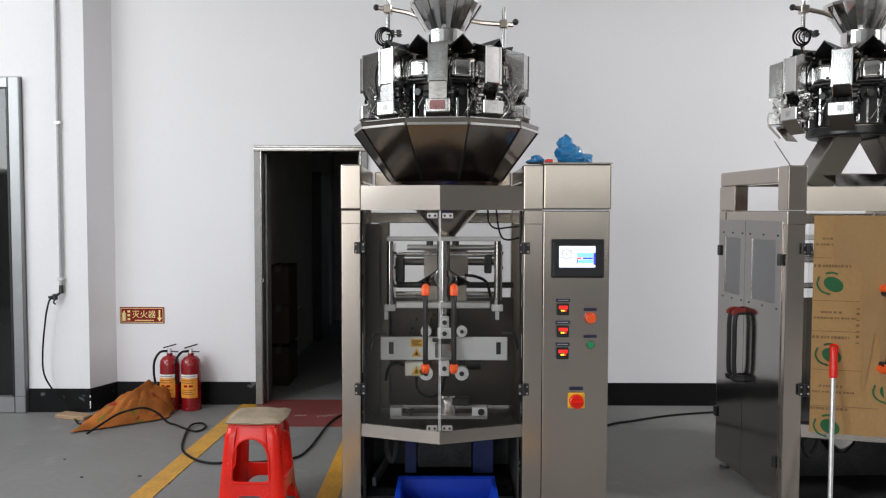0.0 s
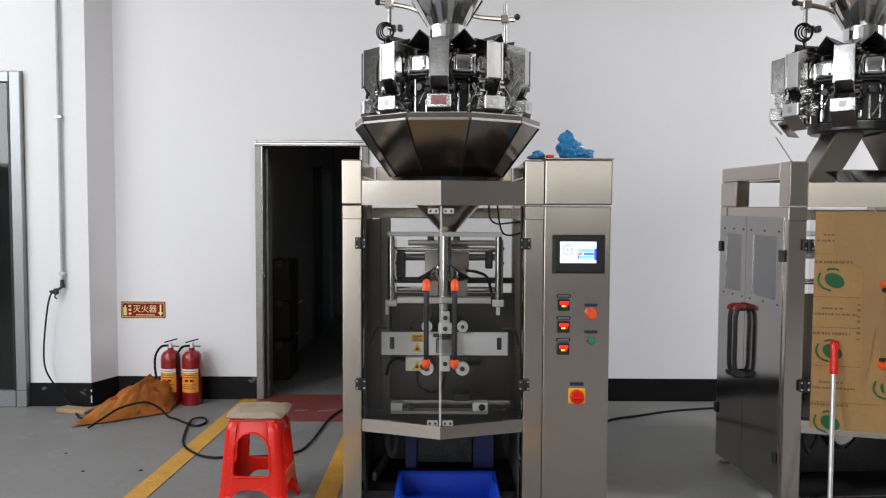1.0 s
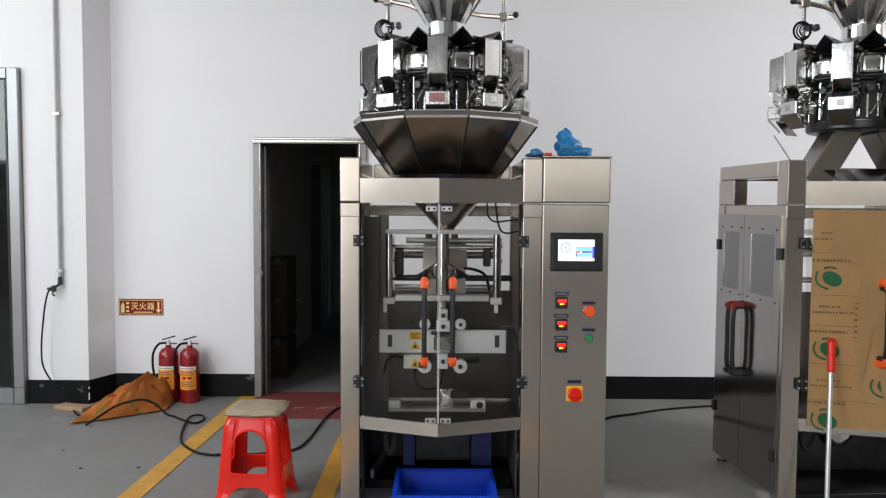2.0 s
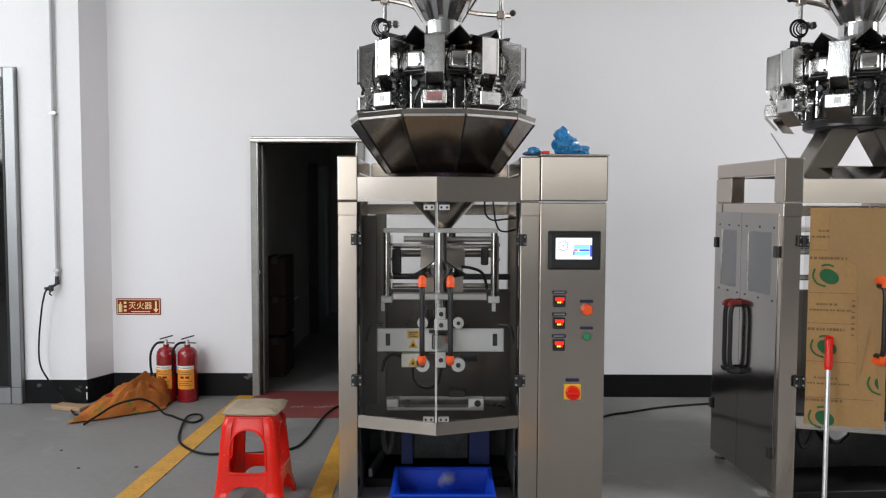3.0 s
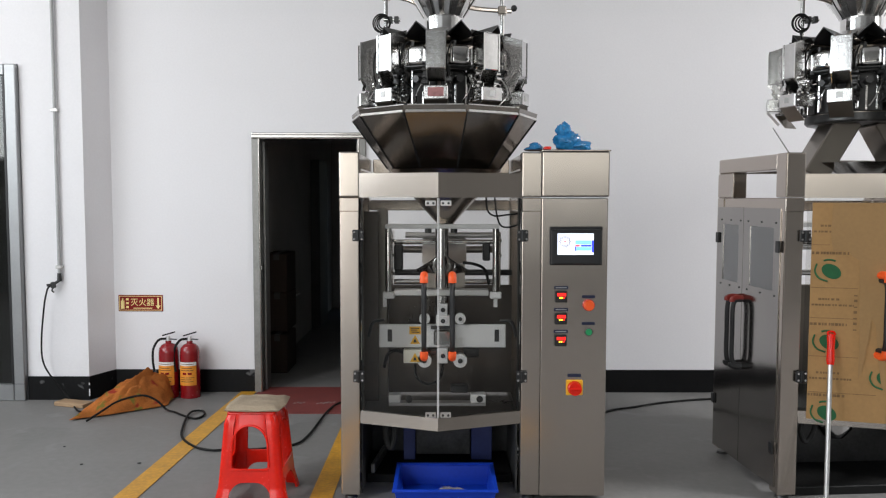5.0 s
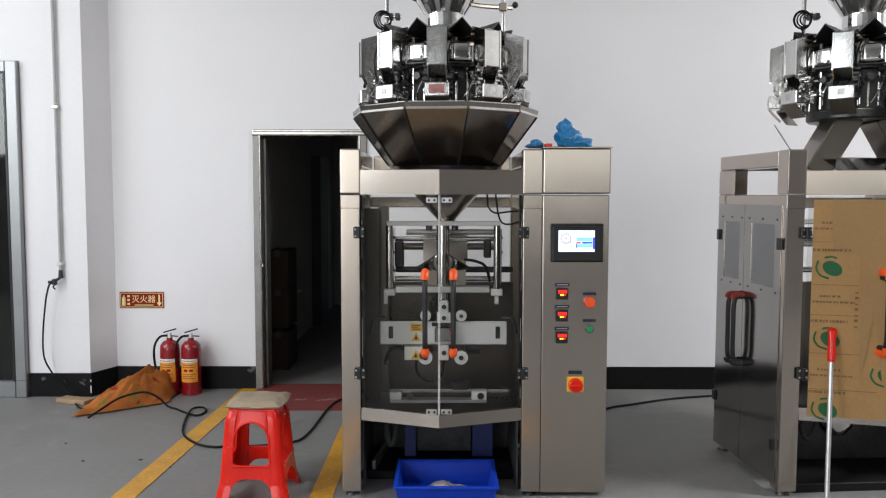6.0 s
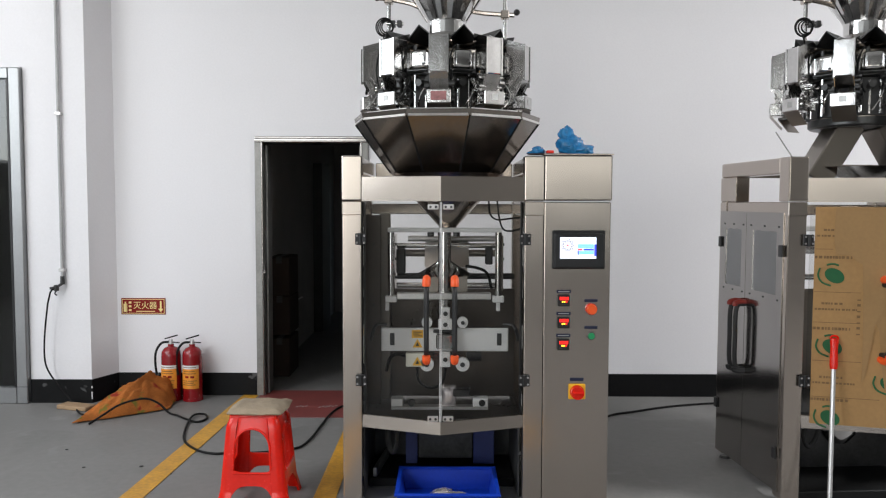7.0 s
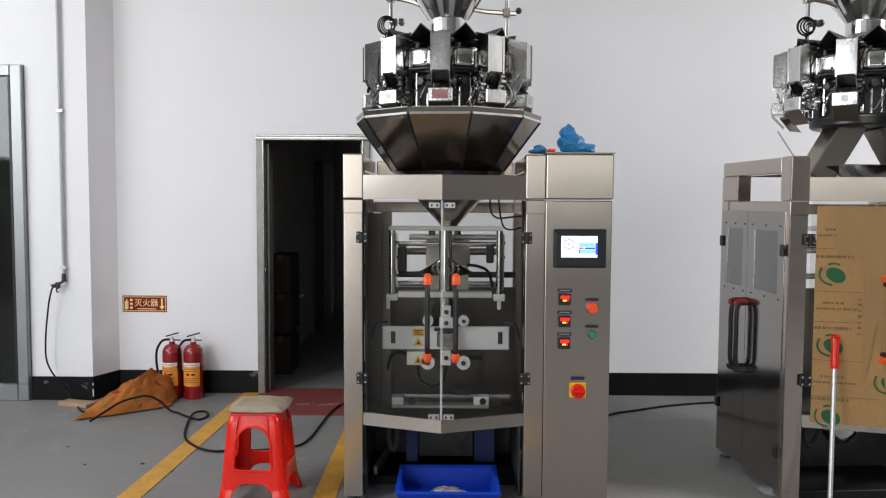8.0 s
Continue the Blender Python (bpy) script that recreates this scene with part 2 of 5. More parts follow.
def smoothed(pts, steps=6):
    """Points of a smooth curve through pts."""
    p = [Vector(q) for q in pts]
    p = [p[0] * 2 - p[1]] + p + [p[-1] * 2 - p[-2]]
    out = []
    for i in range(1, len(p) - 2):
        for s in range(steps):
            t = s / steps
            out.append(0.5 * (2 * p[i] + (p[i + 1] - p[i - 1]) * t + (2 * p[i - 1] - 5 * p[i] + 4 * p[i + 1] - p[i + 2]) * t * t
                              + (3 * p[i] - p[i - 1] - 3 * p[i + 1] + p[i + 2]) * t ** 3))
    return out + [p[-2]]


def hose(bm, pts, r, n=8, steps=6):
    """A round cable or bar along a curve."""
    path = smoothed(pts, steps)
    rings = []
    side = Vector((0.31, 0.2, 0.93))
    for i, q in enumerate(path):
        d = (path[min(i + 1, len(path) - 1)] - path[max(i - 1, 0)]).normalized()
        u = (side - d * side.dot(d)).normalized()
        side = u
        v = d.cross(u)
        rings.append([bm.verts.new(q + (u * math.cos(2 * math.pi * k / n) + v * math.sin(2 * math.pi * k / n)) * r) for k in range(n)])
    for a, b in zip(rings, rings[1:]):
        for k in range(n):
            bm.faces.new((a[k], a[(k + 1) % n], b[(k + 1) % n], b[k]))
    bm.faces.new(rings[0][::-1])
    bm.faces.new(rings[-1])
    return bm


def mesh_of(name, bm, material, smooth=True):
    bmesh.ops.recalc_face_normals(bm, faces=bm.faces)
    me = bpy.data.meshes.new(name)
    bm.to_mesh(me)
    bm.free()
    me.materials.append(material)
    if smooth:
        me.shade_smooth()
        me.set_sharp_from_angle(angle=radians(35))
    return me


def part(name, bm, material, parent=None, label="", at=None):
    """One mesh object, under a thing or a part."""
    ob = new(name, mesh_of(name, bm, material))
    wn = ob.modifiers.new("face_normals", "WEIGHTED_NORMAL")
    wn.keep_sharp, wn.weight = True, 90
    if parent:
        ob.parent = parent
    if at is not None:
        ob.matrix_basis = at
    if label:
        ob["label"] = label
    return ob


def thing(name, label, category, at=None, group=""):
    ob = new(name)
    ob.empty_display_size = 0.1
    if at is not None:
        ob.matrix_basis = at
    return tagged(ob, label, category, group)


def solid(name, bm, material, label, category="", kind="", group=""):
    return tagged(part(name, bm, material), label, category, group, kind)


def words(name, text, size, material, parent, m, label=""):
    """Raised lettering in the built-in font, standing in the plane of m."""
    cu = bpy.data.curves.new(name, "FONT")
    cu.body, cu.size, cu.extrude, cu.align_x, cu.align_y = text, size, 0.0006, "CENTER", "CENTER"
    tmp = new(name, cu)
    me = bpy.data.meshes.new_from_object(tmp.evaluated_get(bpy.context.evaluated_depsgraph_get()))
    bpy.data.objects.remove(tmp)
    ob = new(name, me)
    me.materials.clear()
    me.materials.append(material)
    ob.parent, ob.matrix_basis = parent, m
    if label:
        ob["label"] = label
    return ob


B = bmesh.new

# ---- setting ----
WALL_Y, COL_Y = 6.10, 5.85
DOOR_L, DOOR_R, DOOR_H = -1.462, -0.595, 2.005


def setting():
    solid("floor", box(B(), -7.2, 7.2, -7.5, 11.5, -0.2, 0.0), FLOOR, "grey polished concrete workshop floor, slightly stained", "floor", "structure")
    w = B()
    box(w, -2.56, DOOR_L, WALL_Y, WALL_Y + 0.2, 0, 4.6)
    box(w, DOOR_R, 7.2, WALL_Y, WALL_Y + 0.2, 0, 4.6)
    box(w, DOOR_L, DOOR_R, WALL_Y, WALL_Y + 0.2, DOOR_H, 4.6)
    solid("wall_north", w, PAINT, "plain white painted workshop wall with a doorway", "wall", "structure")
    c = B()
    plate(c, [(-3.105, COL_Y, 0), (-2.648, COL_Y, 0), (-2.548, WALL_Y, 0), (-2.548, WALL_Y + 0.2, 0), (-3.105, WALL_Y + 0.2, 0)], 4.6)
    solid("column", c, PAINT, "white painted wall pier with a black painted foot", "column", "structure")
    w = B()
    box(w, -7.2, -4.5, COL_Y + 0.02, WALL_Y + 0.2, 0, 4.6)
    box(w, -4.5, -3.105, COL_Y + 0.02, WALL_Y + 0.2, 2.49, 4.6)
    solid("wall_north_left", w, PAINT, "white wall above the glazed door", "wall", "structure")
    w = B()
    box(w, -7.2, -7.0, -7.5, -3.6, 0, 4.6)
    box(w, -7.2, -7.0, 3.6, COL_Y + 0.02, 0, 4.6)
    box(w, -7.2, -7.0, -3.6, 3.6, 0, 2.1)
    box(w, -7.2, -7.0, -3.6, 3.6, 4.3, 4.6)
    solid("wall_west", w, GREYWALL, "grey clad workshop wall with a long window band", "wall", "structure")
    solid("wall_east", box(B(), 7.0, 7.2, -7.5, WALL_Y, 0, 4.6), GREYWALL, "plain grey clad workshop wall", "wall", "structure")
    w = B()
    box(w, -7.0, -6.6, -7.5, -7.3, 0, 4.6)
    box(w, -2.4, 7.0, -7.5, -7.3, 0, 1.9)
    box(w, -2.4, 7.0, -7.5, -7.3, 2.95, 4.6)
    box(w, 5.4, 7.0, -7.5, -7.3, 1.9, 2.95)
    box(w, -6.6, -2.4, -7.5, -7.3, 3.95, 4.6)
    solid("wall_south", w, GREYWALL, "grey clad workshop wall with a wide open gate", "wall", "structure")
    solid("ceiling", box(B(), -7.2, 7.2, -7.5, WALL_Y + 0.2, 4.6, 4.8), ROOF, "pale sheet metal workshop ceiling", "ceiling", "structure")
    s = B()
    box(s, -2.548, DOOR_L - 0.004, WALL_Y - 0.012, WALL_Y, 0, 0.177, 0.003)
    box(s, DOOR_R, 7.0, WALL_Y - 0.012, WALL_Y, 0, 0.177, 0.003)
    plate(s, [(-3.10, COL_Y - 0.012, 0), (-2.640, COL_Y - 0.012, 0), (-2.538, WALL_Y, 0), (-3.10, WALL_Y, 0)], 0.177)
    solid("baseboard", s, BLACKSKIRT, "black painted skirting band along the wall foot", "skirting", "structure")
    for z0, z1 in ((0.030, 0.085), (0.112, 0.130)):
        solid("paint_chip", box(B(), -2.647, -2.639, COL_Y - 0.0145, COL_Y - 0.010, z0, z1, 0.0015), PAINT, "white chip in the black skirting paint", "paint chip", "structure", "paint chips")
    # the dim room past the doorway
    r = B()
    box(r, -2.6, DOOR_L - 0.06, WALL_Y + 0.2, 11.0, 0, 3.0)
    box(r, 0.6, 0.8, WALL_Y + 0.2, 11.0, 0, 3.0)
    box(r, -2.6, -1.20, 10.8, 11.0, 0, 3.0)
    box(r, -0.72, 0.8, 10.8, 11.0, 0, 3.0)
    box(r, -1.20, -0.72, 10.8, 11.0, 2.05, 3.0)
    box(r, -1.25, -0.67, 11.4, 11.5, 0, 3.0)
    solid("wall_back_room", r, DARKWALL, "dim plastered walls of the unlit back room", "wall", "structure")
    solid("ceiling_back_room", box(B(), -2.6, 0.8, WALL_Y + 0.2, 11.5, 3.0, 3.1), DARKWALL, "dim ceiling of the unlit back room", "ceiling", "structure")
    d = thing("door_frame", "grey steel frame of an open doorway in the white wall", "door frame")
    tagged(d, kind="structure")
    for x, q in ((DOOR_L, 1), (DOOR_R, -1)):
        x0, x1, x2 = sorted((x - q * 0.004, x + q * 0.058)), sorted((x + q * 0.044, x + q * 0.060)), sorted((x + q * 0.060, x + q * 0.078))
        part("jamb", box(B(), x0[0], x0[1], WALL_Y - 0.02, WALL_Y + 0.2, 0, DOOR_H + 0.004, 0.008, seg=2), DOORSTEEL, d)
        part("bead", rod(B(), ((x1[0] + x1[1]) / 2, WALL_Y - 0.02, 0.0), ((x1[0] + x1[1]) / 2, WALL_Y - 0.02, DOOR_H - 0.04), 0.007), DOORBRIGHT, d, "narrow bright bead of the frame")
        part("stop", box(B(), x2[0], x2[1], WALL_Y + 0.06, WALL_Y + 0.2, 0, DOOR_H - 0.06, 0.003), DOORSTEEL, d)
    part("lintel", box(B(), DOOR_L - 0.005, DOOR_R + 0.005, WALL_Y - 0.022, WALL_Y + 0.2, DOOR_H - 0.045, DOOR_H + 0.006, 0.008, seg=2), DOORBRIGHT, d, "shiny steel door head")
    for z, rr in ((DOOR_H - 0.012, 0.006), (DOOR_H - 0.036, 0.008)):
        part("bead", rod(B(), (DOOR_L, WALL_Y - 0.021, z), (DOOR_R, WALL_Y - 0.021, z), rr), DOORBRIGHT, d)
    part("strike_plate", box(B(), DOOR_L + 0.056, DOOR_L + 0.064, WALL_Y - 0.015, WALL_Y + 0.02, 0.955, 0.985, 0.002), MIRROR, d)
    solid("threshold_paint", box(B(), -1.44, -0.42, 5.46, 6.24, 0.0, 0.004), MAT, "dull red painted threshold strip on the floor", "floor paint", "structure")
    for x, y in ((-1.10, 5.72), (-0.93, 5.71), (-0.88, 5.73), (-0.76, 5.71)):
        mark = B()
        for q in range(4):
            x0, y0 = x + 0.022 * q, y + 0.02 * (q % 2)
            plate(mark, [(x0, y0, 0.0045), (x0 + 0.016, y0 + 0.006, 0.0045), (x0 + 0.020, y0 + 0.03, 0.0045), (x0 + 0.004, y0 + 0.034, 0.0045)], 0.001)
        solid("worn_mark", mark, SCUFF, "pale scuffed mark on the red threshold", "floor marking", "structure", "scuff marks")
    # floor lines
    for x0, y0, x1, y1, wd in ((-1.640, 2.9, -1.514, 6.09, 0.122), (-0.614, 2.86, -0.614, 5.455, 0.115)):
        solid("floor_line", plate(B(), [(x0 - wd / 2, y0, 0.002), (x0 + wd / 2, y0, 0.002), (x1 + wd / 2, y1, 0.002), (x1 - wd / 2, y1, 0.002)], 0.002),
              LINE, "worn yellow painted line on the concrete floor", "floor marking", "structure", "yellow floor lines")
    solid("floor_line", box(B(), -0.67, 0.62, 2.60, 2.855, 0.0, 0.004), LINE, "worn yellow painted line on the concrete floor", "floor marking", "structure", "yellow floor lines")
    # glazed door beside the pier
    g = thing("glazed_door", "aluminium framed door with dark glass beside the pier", "door", pose(0, COL_Y, 0))
    part("stile", box(B(), -3.19, -3.108, -0.045, 0.03, 0.0, 2.48, 0.006), FRAMEALU, g)
    part("stile", box(B(), -4.48, -4.39, -0.045, 0.03, 0.0, 2.48, 0.006), FRAMEALU, g)
    part("rail", box(B(), -4.388, -3.192, -0.04, 0.025, 0.0, 0.125, 0.006), FRAMEALU, g)
    part("rail", box(B(), -4.388, -3.192, -0.04, 0.025, 2.40, 2.48, 0.006), FRAMEALU, g)
    part("pane", box(B(), -4.40, -3.18, -0.012, -0.004, 0.12, 2.41), GLASS, g)
    part("gasket", box(B(), -3.206, -3.191, -0.042, 0.0, 0.126, 2.399), BLACK, g)
    part("window_board", box(B(), -4.40, -3.18, 0.035, 0.05, 0.1, 2.45), GREYDARK, g)
    part("joint", box(B(), -3.30, -3.109, -0.0465, -0.040, 0.127, 0.130), BLACK, g)
    # openings for daylight
    win = thing("window_1", "long aluminium window band letting in daylight", "window", pose(-7.1, 0.0, 3.2))
    tagged(win, kind="structure")
    part("frame", box(box(B(), -0.04, 0.04, -3.6, 3.6, -1.1, -1.04), -0.04, 0.04, -3.6, 3.6, 1.04, 1.1), ALU, win)
    for k in range(5):
        part("mullion", box(B(), -0.04, 0.04, -3.6 + k * 1.785, -3.54 + k * 1.785, -1.04, 1.04), ALU, win)
    win = thing("window_2", "long aluminium window band beside the open gate", "window", pose(1.5, -7.4, 2.425))
    tagged(win, kind="structure")
    part("frame", box(box(B(), -3.9, 3.9, -0.04, 0.04, -0.525, -0.47), -3.9, 3.9, -0.04, 0.04, 0.47, 0.525), ALU, win)
    for k in range(6):
        part("mullion", box(B(), -3.9 + k * 1.548, -3.84 + k * 1.548, -0.04, 0.04, -0.47, 0.47), ALU, win)
    for lx, ly, power in LAMPS:
        la = thing("ceiling_lamp", "white fluorescent batten lamp under the ceiling", "lamp", pose(lx, ly, 4.6), "ceiling lamps")
        part("housing", box(B(), -0.12, 0.12, -0.62, 0.62, -0.05, 0.0, 0.008), WHITEALU, la)
        for x in (-0.05, 0.05):
            part("tube", rod(B(), (x, -0.6, -0.066), (x, 0.6, -0.066), 0.014), LAMPGLOW, la)


# ---- packing machine ----
FRONT = 3.88


def v_beam(bm, x0, x1, xm, z0, z1, reach, thick, lean=0.0):
    """A bent sheet beam whose middle stands forward."""
    for a, b in (((x0, 0.0), (xm, -reach)), ((xm, -reach), (x1, 0.0))):
        pts = [(a[0], a[1], z0), (b[0], b[1], z0), (b[0], b[1] + thick, z0), (a[0], a[1] + thick, z0)]
        plate(bm, pts, z1 - z0)
    for v in bm.verts:
        if v.co.z > (z0 + z1) / 2:
            v.co.y += lean
    return bm


def handle(parent, x, y, z0, z1, at=None):
    """A black bar handle with orange end caps, standing on a door."""
    h = part("handle", hose(B(), [(x, y, z0 + 0.03), (x, y - 0.055, z0 + 0.05), (x, y - 0.06, (z0 + z1) / 2), (x, y - 0.055, z1 - 0.05), (x, y, z1 - 0.03)], 0.0125, 10, 5),
             BLACK, parent, "black bar handle with orange ends")
    for z, s in ((z0, 1), (z1, -1)):
        e = B()
        hose(e, [(x, y + 0.004, z + s * 0.008), (x, y - 0.03, z + s * 0.004), (x, y - 0.060, z + s * 0.014), (x, y - 0.063, z + s * 0.036)], 0.0195, 10, 5)
        part("end_cap", e, ORANGE, h, "orange plastic end cap")
    return h


def hinge(parent, x, y, z):
    h = part("hinge", box(B(), x - 0.027, x + 0.027, y - 0.014, y, z - 0.028, z + 0.028, 0.003), BLACK, parent, "black plastic hinge")
    part("pin", rod(B(), (x, y - 0.016, z - 0.028), (x, y - 0.016, z + 0.028), 0.007), BLACK, h)
    for dx in (-0.018, 0.018):
        for dz in (-0.017, 0.017):
            part("screw", rod(B(), (x + dx, y - 0.0175, z + dz), (x + dx, y - 0.012, z + dz), 0.0055), MIRROR, h)


def machine_frame(m, depth, cap=0.10):
    """Posts, rails, beams and doors shared by both machines. The left post's outer edge is at x = -0.49."""
    for x0 in (-0.49, 0.405):
        part("post", box(B(), x0, x0 + 0.095, 0, 0.09, 0.025, 1.515, 0.006, seg=2), STEEL, m, "brushed steel front post")
        part("post_cap", box(B(), x0 - 0.002, x0 + 0.097, -0.004, 0.10, 1.517, 1.737, 0.008, seg=2), STEELH, m, "brushed steel post head")
        part("post_collar", box(B(), x0 - 0.0015, x0 + 0.0965, -0.003, 0.093, 1.445, 1.5145, 0.004), STEELH, m)
        part("rear_post", box(B(), x0, x0 + 0.08, depth - 0.09, depth, 0.04, 1.515, 0.006), STEEL, m)
        part("top_rail", box(B(), x0 + 0.004, x0 + 0.091, 0.102, depth - 0.002, 1.655, 1.735, 0.006), STEELH, m)
        part("rear_post_cap", box(B(), x0 + 0.002, x0 + 0.082, depth - cap, depth + 0.002, 1.5155, 1.654, 0.005), STEEL, m)
        part("middle_rail", box(B(), x0 + 0.004, x0 + 0.06, 0.092, depth - 0.092, 1.44, 1.515, 0.005), STEELH, m)
        for y in (0.045, depth - 0.045):
            f = part("foot", rod(B(), (x0 + 0.045, y, 0), (x0 + 0.045, y, 0.014), 0.034, 0.028, 16), CAST, m, "round levelling foot")
            part("stud", rod(B(), (x0 + 0.045, y, 0.012), (x0 + 0.045, y, 0.062), 0.009), MIRROR, f)
    part("rear_beam", box(B(), -0.408, 0.403, depth - 0.07, depth - 0.01, 1.44, 1.5, 0.005), STEELH, m)
    part("rear_top_beam", box(B(), -0.39, 0.403, depth - 0.07, depth - 0.01, 1.655, 1.735, 0.005), STEELH, m)
    part("front_beam", v_beam(B(), -0.3935, 0.403, -0.005, 1.515, 1.633, 0.13, 0.02), STEELH, m, "brushed steel beam bent forward in the middle")
    part("lower_beam", v_beam(B(), -0.3935, 0.4045, -0.005, 0.392, 0.453, 0.14, 0.02, 0.009), STEELH, m, "brushed steel beam bent forward in the middle")


def cabinet_controls(m):
    """The control column at the machine's side with its screen, switches and knob."""
    part("control_column", box(B(), 0.5015, 0.829, 0.004, 0.70, 0.02, 1.513, 0.007, seg=2), STEEL, m, "tall brushed steel control column")
    part("column_cover", box(B(), 0.5025, 0.833, -0.002, 0.71, 1.519, 1.741, 0.008, seg=2), STEELH, m, "brushed steel cover of the control column")
    part("column_lid", box(B(), 0.50, 0.838, -0.006, 0.715, 1.7415, 1.748, 0.002), STEELH, m)
    h = part("touch_panel", box(B(), 0.548, 0.792, -0.030, 0.003, 1.188, 1.360, 0.006), BLACK, m, "black touch panel with a lit screen")
    part("bezel", box(B(), 0.541, 0.799, -0.012, 0.004, 1.184, 1.374, 0.004), BLACK, h)
    part("screen", box(B(), 0.576, 0.752, -0.0325, -0.029, 1.237, 1.341, 0.001), SCREEN, h, "lit white and blue display")
    scr = B()
    for k in range(20):
        a = 2 * math.pi * k / 20
        rd, sz = (0.0285, 0.0036) if k % 2 else (0.0215, 0.0042)
        rod(scr, (0.612 + rd * math.sin(a), -0.0345, 1.302 + rd * math.cos(a)), (0.612 + rd * math.sin(a), -0.032, 1.302 + rd * math.cos(a)), sz, n=8)
    part("head_diagram", scr, SCREENGREY, h, "round ring of grey symbols on the display")
    part("diagram_centre", rod(B(), (0.612, -0.0345, 1.302), (0.612, -0.032, 1.302), 0.005), SCREENRED, h)
    for x0, x1, z0, z1, mm in ((0.662, 0.740, 1.288, 1.308, SCREENCYAN), (0.662, 0.684, 1.277, 1.286, SCREENRED), (0.690, 0.740, 1.277, 1.286, SCREENBLUE), (0.668, 0.740, 1.258, 1.275, SCREENCYAN),
                               (0.690, 0.726, 1.264, 1.270, SCREENGREEN), (0.6605, 0.667, 1.256, 1.276, SCREENBLUE), (0.742, 0.7515, 1.250, 1.308, SCREENBLUE)):
        part("display_bar", box(B(), x0, x1, -0.0342 - 0.0004 * (mm is SCREENGREEN), -0.0322, z0, z1), mm, h)
    for z in (1.028, 0.919, 0.810):
        c = part("temperature_controller", box(B(), 0.570, 0.630, -0.014, 0.003, z - 0.028, z + 0.029, 0.003), BLACK, m, "small black controller with red lit digits")
        for q in range(4):
            part("digit", box(B(), 0.580 + 0.0115 * q, 0.5885 + 0.0115 * q, -0.0165, -0.013, z + 0.003, z + 0.019, 0.001), REDLIT, c, "red lit digit")
        for q in range(3):
            part("digit", box(B(), 0.590 + 0.010 * q, 0.597 + 0.010 * q, -0.0165, -0.013, z - 0.009, z - 0.001, 0.001), YELLOWLIT if q < 2 else REDLIT, c, "small lit digit")
        for q in range(4):
            part("key", rod(B(), (0.582 + 0.012 * q, -0.0155, z - 0.019), (0.582 + 0.012 * q, -0.013, z - 0.019), 0.0035, n=8), CAST, c)
        pl = part("name_plate", box(B(), 0.566, 0.636, -0.0015, 0.0035, z + 0.036, z + 0.052, 0.001), LABELBLUE, m)
        part("print_bar", box(B(), 0.574, 0.628, -0.0025, -0.0013, z + 0.042, z + 0.046), BADGE, pl)
    for x, z, mm, nm, r in ((0.737, 0.986, ORANGE, "stop_button", 0.026), (0.738, 0.853, GREEN, "start_button", 0.017)):
        b = part(nm, rod(B(), (x, -0.034 if r > 0.02 else -0.018, z), (x, -0.010, z), r * 0.85, r, 20), mm, m, "round red push button" if r > 0.02 else "round green push button")
        part("ring", rod(B(), (x, -0.012, z), (x, 0.005, z), r + 0.002, n=20), RED if r > 0.02 else CAST, b)
        part("name_plate", box(B(), x - 0.033, x + 0.031, -0.0015, 0.0035, z + 0.034, z + 0.048, 0.001), LABELBLUE, m)
    k = part("main_switch", box(B(), 0.630, 0.713, -0.006, 0.004, 0.535, 0.612, 0.004), YELLOW, m, "yellow plate with a red rotary main switch")
    part("knob", rod(B(), (0.671, -0.036, 0.572), (0.671, -0.005, 0.572), 0.032, 0.036, 24), RED, k, "red rotary knob")
    part("grip", box(B(), 0.645, 0.697, -0.044, -0.034, 0.565, 0.579, 0.004), RED, k)
    part("name_plate", box(B(), 0.637, 0.704, -0.0015, 0.0035, 0.626, 0.642, 0.001), LABELBLUE, m)
    part("screw_knob", rod(B(), (0.832, 0.3, 1.64), (0.845, 0.3, 1.64), 0.008), CAST, m)


